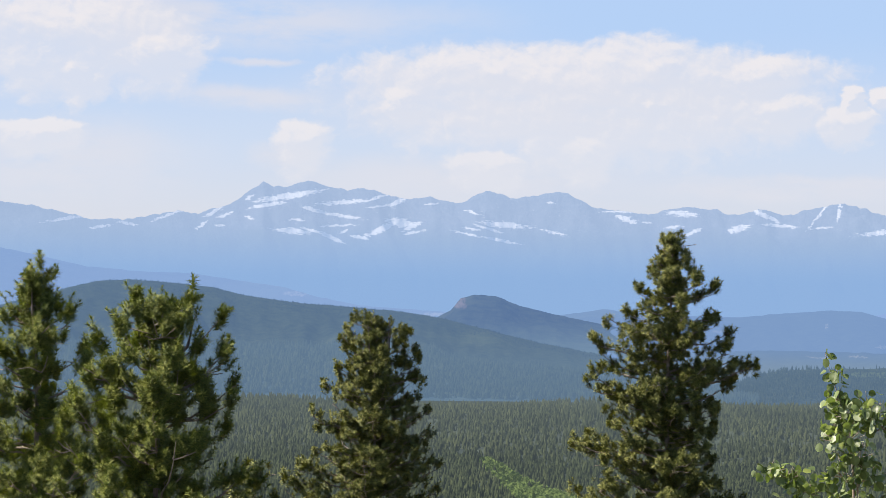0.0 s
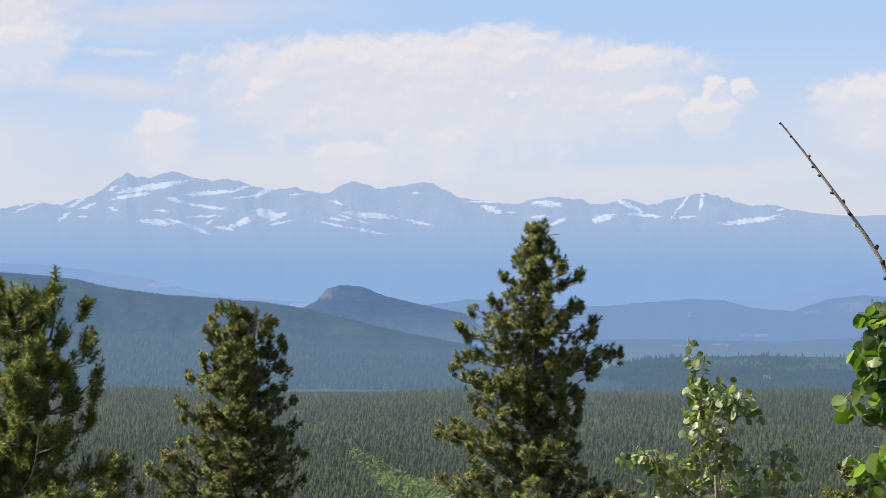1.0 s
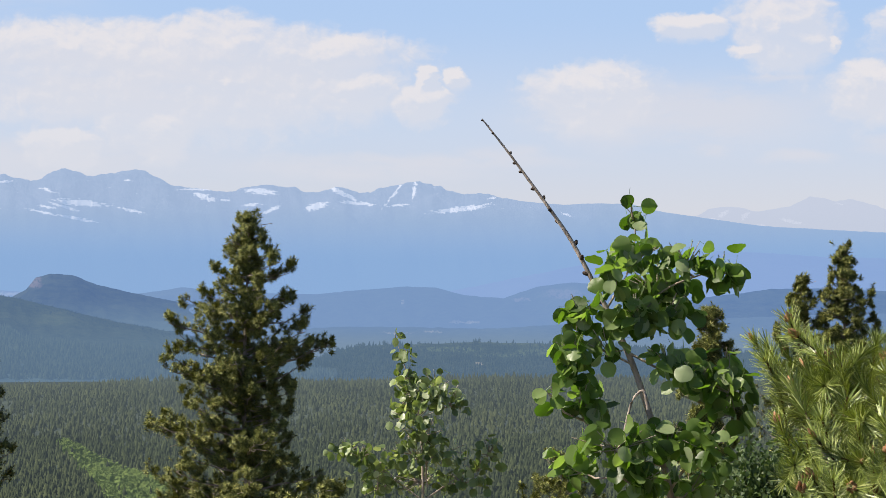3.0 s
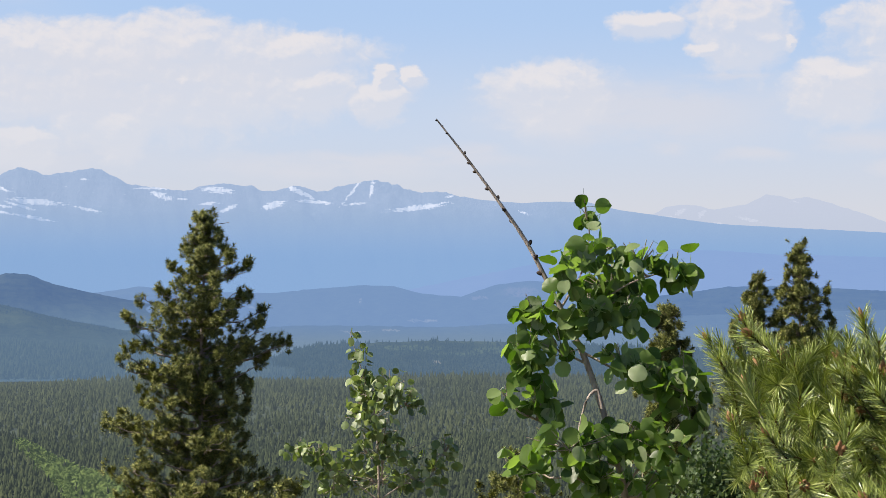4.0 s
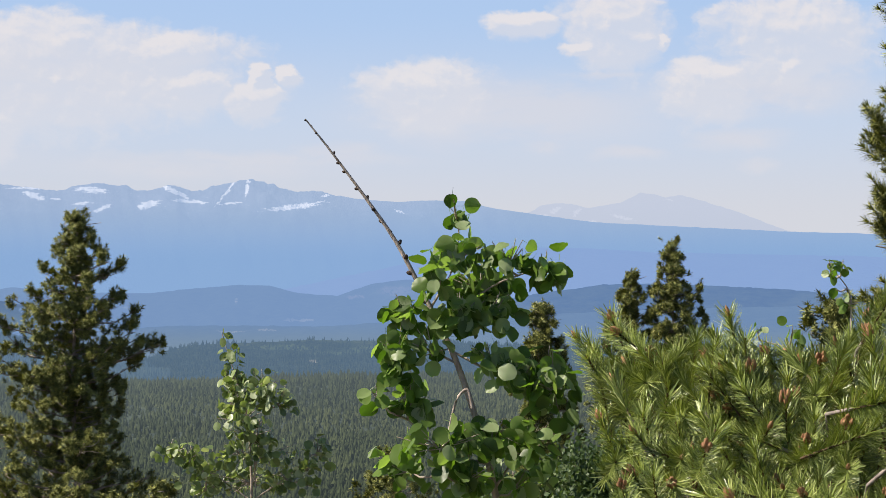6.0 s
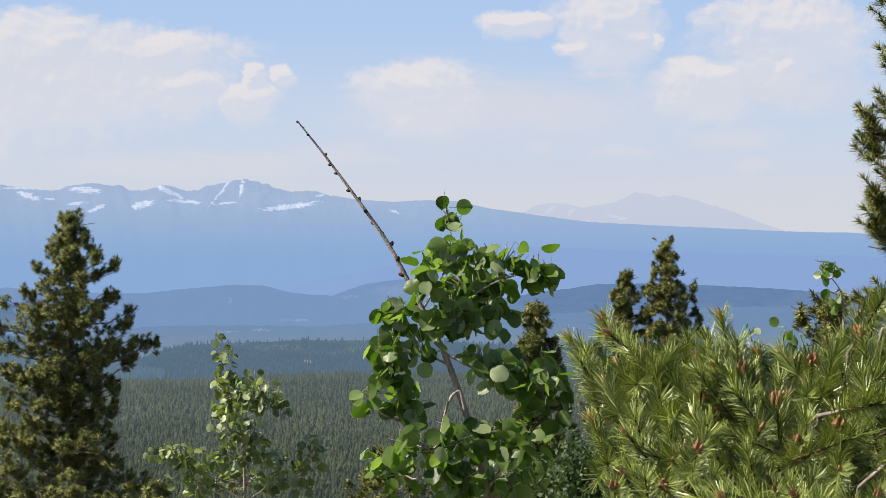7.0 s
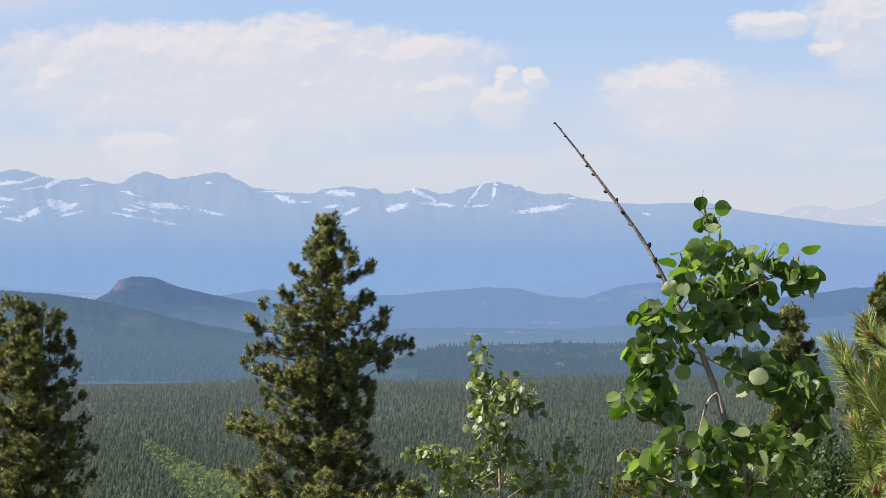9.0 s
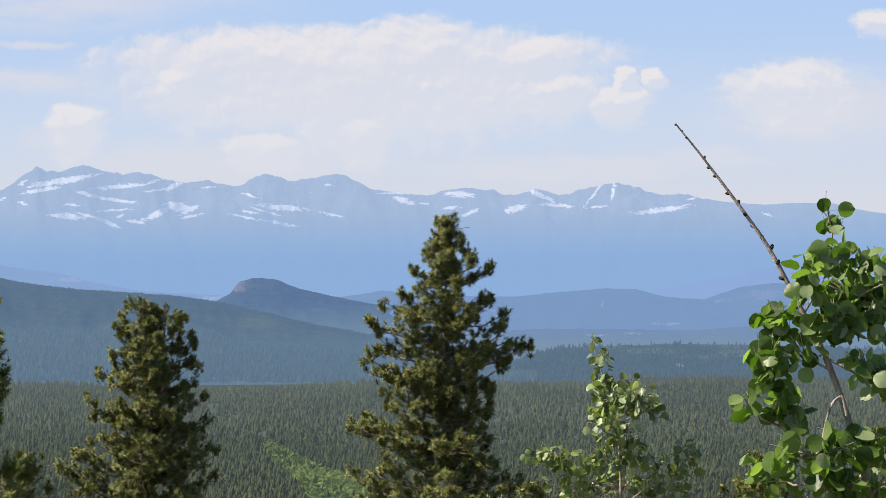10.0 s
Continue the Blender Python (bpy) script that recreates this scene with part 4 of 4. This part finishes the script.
def aspen(label, d, clusters, stems, size, seed, material, bulk, twig_r=0.002, limit=300, more=1.35, depth=1.0):
    """clusters: azimuth, elevation, half-widths in degrees and number of leaves; stems: runs of (azimuth, elevation, radius in mm)."""
    g = np.random.default_rng(seed)
    base = at(stems[0][0][0], 0, d)
    base.z = land_z(stems[0][0][0], d)
    root = thing("aspen_sapling", base, label, "tree", "aspen saplings")
    b = np.array(base)

    def p_at(az, el, off=0.0):
        return np.array(at(az, el, d + off)) - b

    nodes = []
    for run in stems:
        pts = [p_at(a, e, -0.11 if run is stems[1] and len(run) == 5 else 0.0) for a, e, _ in run]
        if run is stems[0]:
            pts[0] = np.array([0, 0, -0.05])
        pts = np.array(pts)
        k = np.linspace(0, 1, len(pts))
        kk = np.linspace(0, 1, len(pts) * 4)
        fine = np.stack([np.interp(kk, k, pts[:, i]) for i in range(3)], -1)
        for _ in range(2):
            fine[1:-1] = 0.25 * fine[:-2] + 0.5 * fine[1:-1] + 0.25 * fine[2:]
        rad = np.interp(kk, k, [r * 0.00072 for _, _, r in run])
        name = "trunk" if run is stems[0] else "limb"
        part(name, tri_mesh(name, *tube(fine, rad, 8), TWIG_BARK, None, True), root)
        nodes.append(fine)
    every = np.concatenate(nodes)
    twigs, P, S, N = [], [], [], []
    for az, el, ra, re, count in clusters:
        c = p_at(az, el, g.normal(-0.05, 0.04 * depth))
        near = every[np.argmin(np.linalg.norm(every - c, axis=1) + 0.6 * np.maximum(0, every[:, 2] - c[2]))]
        bend = near * 0.45 + c * 0.55 + np.array([0, 0, -0.01])
        twigs.append(tube([near, bend, c + np.array([0, 0, 0.01 if count > 1 else -0.2 * size])], [twig_r * 1.6, twig_r * 1.2, twig_r * 0.6], 5))
        wx, wz = d * math.tan(radians(ra)), d * math.tan(radians(re))
        for _ in range(int(count * more) if count > 1 else 1):
            q = g.normal(0, 1, 3)
            q *= 1.08 * g.random() ** 0.42 / np.linalg.norm(q)
            right = np.array([math.cos(radians(az)), -math.sin(radians(az)), 0])
            away = np.array([math.sin(radians(az)), math.cos(radians(az)), 0])
            pos = c + right * q[0] * wx + away * q[1] * 0.7 * (wx + wz) * depth * 0.5 + np.array([0, 0, q[2] * wz + size * 0.6])
            if count == 1:
                pos = c + np.array([0, 0, size * 0.5])
            P.append(pos)
            S.append(size * g.uniform(0.72, 1.15))
            # hanging blade, turned any way, mostly facing up and out
            N.append((g.uniform(0, 6.28), g.normal(0.30, 0.75), g.normal(0, 0.6)) if count > 1 else (0.25, 0.1, 0.15))
            if g.random() < 0.35:
                twigs.append(tube([bend * 0.3 + c * 0.7, pos], [twig_r * 0.7, twig_r * 0.4], 4))
    tv, tf = joined(twigs)
    tagged(part("twig_mass", tri_mesh("twig_mass", tv, tf, TWIG_BARK, None, True), root, "thin grey-brown twigs"), kind="stuff")
    order = sorted(range(len(P)), key=lambda i: np.linalg.norm(P[i][:2] + b[:2]))
    meshes = [tri_mesh("leaf", v, f, material) for v, f in LEAVES]
    rest = []
    for rank, i in enumerate(order):
        m = Matrix.Translation(P[i]) @ Euler((N[i][1], N[i][2], N[i][0])).to_matrix().to_4x4() @ Matrix.Scale(S[i], 4)
        if rank < limit:
            part("leaf", meshes[i % 4], root, "", m)
        else:
            v, f = LEAVES[i % 4]
            rest.append((np.array([m @ Vector(q) for q in v]), f))
    if rest:
        v, f = joined(rest)
        tagged(part("foliage", tri_mesh("foliage", v, f, bulk), root), kind="stuff")
    return root


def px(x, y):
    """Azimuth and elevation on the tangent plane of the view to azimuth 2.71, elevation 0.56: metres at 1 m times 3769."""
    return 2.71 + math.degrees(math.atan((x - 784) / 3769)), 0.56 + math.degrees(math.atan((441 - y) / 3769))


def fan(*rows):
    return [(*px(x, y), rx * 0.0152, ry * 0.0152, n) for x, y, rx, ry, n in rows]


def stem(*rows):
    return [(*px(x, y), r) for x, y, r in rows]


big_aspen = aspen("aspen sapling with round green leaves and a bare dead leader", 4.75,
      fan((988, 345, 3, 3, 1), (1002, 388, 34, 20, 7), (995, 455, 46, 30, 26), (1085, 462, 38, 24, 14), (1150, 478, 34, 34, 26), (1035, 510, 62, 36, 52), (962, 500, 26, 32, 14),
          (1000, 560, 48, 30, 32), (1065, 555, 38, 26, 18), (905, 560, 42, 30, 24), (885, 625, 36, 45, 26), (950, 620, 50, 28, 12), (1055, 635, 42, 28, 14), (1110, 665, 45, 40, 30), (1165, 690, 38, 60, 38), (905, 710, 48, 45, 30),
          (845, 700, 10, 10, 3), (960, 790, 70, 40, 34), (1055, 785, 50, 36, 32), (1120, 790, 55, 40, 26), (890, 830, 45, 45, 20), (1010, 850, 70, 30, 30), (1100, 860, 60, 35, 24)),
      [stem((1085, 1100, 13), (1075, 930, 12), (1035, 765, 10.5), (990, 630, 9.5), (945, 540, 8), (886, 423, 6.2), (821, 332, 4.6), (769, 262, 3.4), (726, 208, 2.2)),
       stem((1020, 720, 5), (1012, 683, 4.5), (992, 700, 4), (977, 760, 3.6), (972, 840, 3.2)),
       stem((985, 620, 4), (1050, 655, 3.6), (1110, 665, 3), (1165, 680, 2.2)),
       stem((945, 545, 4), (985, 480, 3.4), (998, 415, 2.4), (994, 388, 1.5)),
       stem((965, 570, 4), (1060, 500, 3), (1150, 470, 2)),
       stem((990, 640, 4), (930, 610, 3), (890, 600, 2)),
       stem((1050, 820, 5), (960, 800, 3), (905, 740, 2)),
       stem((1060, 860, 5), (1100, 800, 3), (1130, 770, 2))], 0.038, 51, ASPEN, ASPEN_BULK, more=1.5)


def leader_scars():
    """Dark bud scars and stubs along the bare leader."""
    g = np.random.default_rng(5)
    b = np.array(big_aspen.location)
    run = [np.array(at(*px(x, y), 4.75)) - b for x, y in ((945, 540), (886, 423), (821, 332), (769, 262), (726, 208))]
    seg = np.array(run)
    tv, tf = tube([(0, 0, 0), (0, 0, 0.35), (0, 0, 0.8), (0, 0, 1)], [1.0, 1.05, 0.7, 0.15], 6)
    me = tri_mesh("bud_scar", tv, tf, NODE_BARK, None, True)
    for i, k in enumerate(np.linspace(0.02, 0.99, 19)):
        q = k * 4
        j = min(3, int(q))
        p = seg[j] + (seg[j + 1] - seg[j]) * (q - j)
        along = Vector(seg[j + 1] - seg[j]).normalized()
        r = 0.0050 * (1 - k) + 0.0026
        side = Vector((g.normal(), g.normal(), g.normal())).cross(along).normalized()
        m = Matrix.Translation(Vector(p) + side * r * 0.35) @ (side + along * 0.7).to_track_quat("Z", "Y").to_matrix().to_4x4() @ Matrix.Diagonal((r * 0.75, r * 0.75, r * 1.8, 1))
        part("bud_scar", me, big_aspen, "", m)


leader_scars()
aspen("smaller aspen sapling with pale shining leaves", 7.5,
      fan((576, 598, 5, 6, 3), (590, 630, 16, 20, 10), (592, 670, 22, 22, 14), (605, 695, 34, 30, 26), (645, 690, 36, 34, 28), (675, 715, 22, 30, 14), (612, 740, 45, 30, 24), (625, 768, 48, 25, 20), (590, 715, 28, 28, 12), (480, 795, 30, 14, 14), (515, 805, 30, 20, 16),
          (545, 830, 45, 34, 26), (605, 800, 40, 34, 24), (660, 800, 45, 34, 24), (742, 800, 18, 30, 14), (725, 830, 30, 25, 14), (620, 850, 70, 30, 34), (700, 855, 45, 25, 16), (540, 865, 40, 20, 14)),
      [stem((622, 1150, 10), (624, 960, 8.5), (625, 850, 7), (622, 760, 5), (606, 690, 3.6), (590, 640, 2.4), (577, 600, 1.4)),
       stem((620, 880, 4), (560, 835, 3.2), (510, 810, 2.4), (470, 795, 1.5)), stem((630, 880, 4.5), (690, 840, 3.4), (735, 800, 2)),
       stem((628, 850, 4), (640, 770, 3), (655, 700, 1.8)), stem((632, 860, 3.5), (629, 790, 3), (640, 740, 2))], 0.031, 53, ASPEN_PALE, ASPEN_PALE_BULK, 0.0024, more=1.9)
aspen("aspen sapling mostly hidden by the pine bush", 5.6,
      [(15.75, 0.05, 0.12, 0.12, 4), (15.75, -0.25, 0.12, 0.12, 3), (16.1, 0.0, 0.14, 0.12, 5), (15.93, -0.49, 0.05, 0.05, 1), (15.05, -1.8, 0.16, 0.15, 5), (14.8, -1.7, 0.12, 0.1, 3), (13.86, -1.66, 0.14, 0.12, 4), (16.3, -0.9, 0.3, 0.4, 8)],
      [[(15.6, -9, 9), (15.7, -5, 7), (16.3, -2, 4.5), (16.35, -0.6, 2.5), (15.75, 0.1, 1.2)], [(15.8, -3, 4), (15.2, -2.2, 3), (14.0, -1.9, 1.6)]], 0.025, 57, ASPEN, ASPEN_BULK)


def leafy_shrub(label, az, el, d, ra, re, count, size, seed):
    """A fine-leaved bush: stems and a mass of small leaves with gaps."""
    g = np.random.default_rng(seed)
    base = at(az, 0, d)
    base.z = land_z(az, d)
    root = thing("leafy_bush", base, label, "bush")
    b = np.array(base)
    top = np.array(at(az, el, d)) - b
    w, hgt = d * math.tan(radians(ra)), d * math.tan(radians(re))
    lumps = []
    stems = []
    for _ in range(26):
        q = g.normal(0, 1, 3)
        q *= g.random() ** 0.4 / np.linalg.norm(q)
        c = top + q * np.array([w, w, hgt])
        lumps.append(c)
        stems.append(tube([np.array([q[0] * 0.15, q[1] * 0.15, -0.05]), c * 0.5 + np.array([0, 0, 0.1]), c], [0.012, 0.008, 0.003], 5))
    tagged(part("stem_mass", tri_mesh("stem_mass", *joined(stems), PINE_BARK, None, True), root, "thin brown stems"), kind="stuff")
    P = np.array([lumps[g.integers(0, 26)] + g.normal(0, 1, 3) * np.array([w, w, hgt]) * 0.22 for _ in range(count)])
    tv, tf = np.array([(0, 0, 0), (0.5, 0.1, -0.55), (-0.5, 0.1, -0.55), (0, -0.05, -1.1)]), np.array([(0, 2, 1), (1, 2, 3)])
    v, f = scattered(tv, tf, P, g.normal(0, 1, (count, 3)) + np.array([0, 0, 1.2]), size * g.uniform(0.7, 1.2, count), g.uniform(0, 6.28, count))
    tagged(part("foliage", tri_mesh("foliage", v, f, SHRUB), root), kind="stuff")
    return root


leafy_shrub("low fine-leaved green bush below the pine", 9.3, -6.6, 11.0, 1.5, 2.2, 11000, 0.024, 61)
leafy_shrub("low fine-leaved green bush beside the aspens", 6.9, -7.3, 10.0, 1.2, 1.2, 5000, 0.024, 62)


# ---- the pine bush in front ----
def bush_shoot(seed, count=130, length=0.135):
    """A young pine shoot along z: long needles standing out and swept forward, an open brush at the tip."""
    return needle_tuft(count, 0.050, 0.0027, length, seed, 0.36, 0.05)


def pine_bush():
    g = np.random.default_rng(71)
    d0 = 4.2
    base = at(15.2, 0, 4.5)
    base.z = land_z(15.2, 4.5)
    root = thing("pine_bush", base, "young pine bush with long bright needles and orange buds", "bush")
    b = np.array(base)
    shoots = [tri_mesh("shoot", *bush_shoot(s, int(190 + 10 * s)), NEEDLE_NEAR) for s in range(6)]
    tw = [tri_mesh("twig", *tube([(0, 0, -0.035), (0, 0, 0.05), (0, 0, 0.142)], [0.0028, 0.0026, 0.0024], 6), SHOOT, None, True)]
    bv, bf = tube([(0, 0, 0), (0, 0, 0.3), (0, 0, 0.7), (0, 0, 1)], [0.7, 1.0, 0.75, 0.1], 7)
    buds = [joined([(bv * np.array([0.0062, 0.0062, 0.030]), bf)]),
            joined([(bv * np.array([0.0075, 0.0075, 0.030]), bf)] + [(bv * np.array([0.0045, 0.0045, 0.020]) + np.array([0.0075 * math.cos(a), 0.009 * math.sin(a), 0.0]), bf) for a in (0.3, 1.8, 3.4, 5.0)]),
            joined([(bv * np.array([0.0060, 0.0060, 0.020]) + np.array([0.0085 * math.cos(a), 0.0085 * math.sin(a), 0.010 * (a % 2)]), bf) for a in (0, 1.0, 2.1, 3.2, 4.2, 5.3)])]
    buds = [tri_mesh("bud", v, f, BUD, None, True) for v, f in buds]
    crown_el = lambda a: float(np.interp(a, [8.6, 9.2, 10, 11, 12, 13.1, 14, 14.7, 15.6, 16.6, 17.5, 19, 21, 24], [-2.2, -1.5, -1.25, -1.6, -1.35, -0.95, -1.5, -1.95, -1.6, -0.95, -0.3, 0.3, 0.2, -1.5]))
    edge_az = lambda e: float(np.interp(e, [-12, -9, -6, -3.7, -2.4, -1.2], [12.5, 11, 9.9, 9.6, 9.0, 8.7]))
    spots = [(8.95, -1.62, 0.15), (9.95, -1.05, 0.05), (11.0, -2.05, 0), (13.07, -0.95, -0.05), (14.6, -2.1, 0), (13.7, -2.4, 0), (15.9, -1.75, 0.1), (16.8, -1.0, 0.1), (12.45, -2.1, 0.1), (10.3, -2.3, 0),
             (9.62, -3.7, 0), (12.6, -4.55, -0.2), (14.3, -4.0, -0.1), (15.2, -4.3, -0.1), (16.3, -3.9, -0.1), (16.8, -3.2, 0), (13.05, -5.75, -0.3), (10.3, -5.6, -0.1), (16.3, -5.1, -0.2), (15.0, -5.75, -0.3)]
    tips = [(a, e, o, True) for a, e, o in spots]
    while len(tips) < 700:
        # the roomiest of a few tries, so that shoots stand apart with dark hollows between
        tries = []
        for _ in range(6):
            a = g.uniform(8.7, 23)
            top = crown_el(a) - 0.25
            e = top - (top + 11) * g.random() ** 1.15
            if a >= edge_az(e) + 0.25:
                tries.append((min((a - q[0]) ** 2 + (e - q[1]) ** 2 for q in tips), a, e))
        if not tries:
            continue
        _, a, e = max(tries)
        tips.append((a, e, g.uniform(-0.15, 0.30), g.random() < 0.24))
    core = np.array(at(15.5, -11, 4.7)) - b
    limbs = []
    for i, (a, e, off, bud) in enumerate(tips):
        fall = (crown_el(a) - e) / 10
        tip = np.array(at(a, e, d0 + off + 0.55 * (1 - min(1, fall * 2.2)) - 0.5 * min(1, fall))) - b
        out = tip - core
        out /= np.linalg.norm(out)
        dv = Vector(out * np.array([0.9, 0.9, 0.4]) + np.array([0, 0, 0.62]) + g.normal(0, 0.42, 3)).normalized()
        size = g.uniform(0.72, 1.0)
        low = Vector(tip) - dv * 0.16 * size
        m = Matrix.Translation(low) @ dv.to_track_quat("Z", "Y").to_matrix().to_4x4() @ Matrix.Rotation(g.uniform(0, 6.28), 4, "Z") @ Matrix.Scale(size, 4)
        sh = part("shoot", shoots[i % 6], root, "", m)
        part("twig", tw[0], sh, "reddish-brown shoot stem" if i == 0 else "")
        if bud:
            part("bud", buds[i % 3], sh, "orange-brown scaly bud" if i < 3 else "", Matrix.Translation((0, 0, 0.132)))
        if i % 5 == 0:
            foot = Vector(core + (np.array(low) - core) * 0.25 + g.normal(0, 0.05, 3))
            mid = (Vector(low) - dv * 0.12 + foot) / 2 + Vector((0.05, 0.22, -0.06))
            limbs.append([foot, mid, Vector(low) - dv * 0.06, Vector(low) + dv * 0.02])
    for p in limbs:
        part("limb", tri_mesh("limb", *tube(p, [0.009, 0.006, 0.0045, 0.004], 6), PINE_BARK, None, True), root)
    stemv = tube([(0, 0, -0.1), (0.05, 0.0, 0.2), tuple(core * 0.8 + np.array([0, 0, 0.1])), tuple(core + np.array([0, 0, 0.35]))], [0.045, 0.04, 0.03, 0.015], 8)
    part("trunk", tri_mesh("trunk", *stemv, PINE_BARK, None, True), root)
    return root


pine_bush()
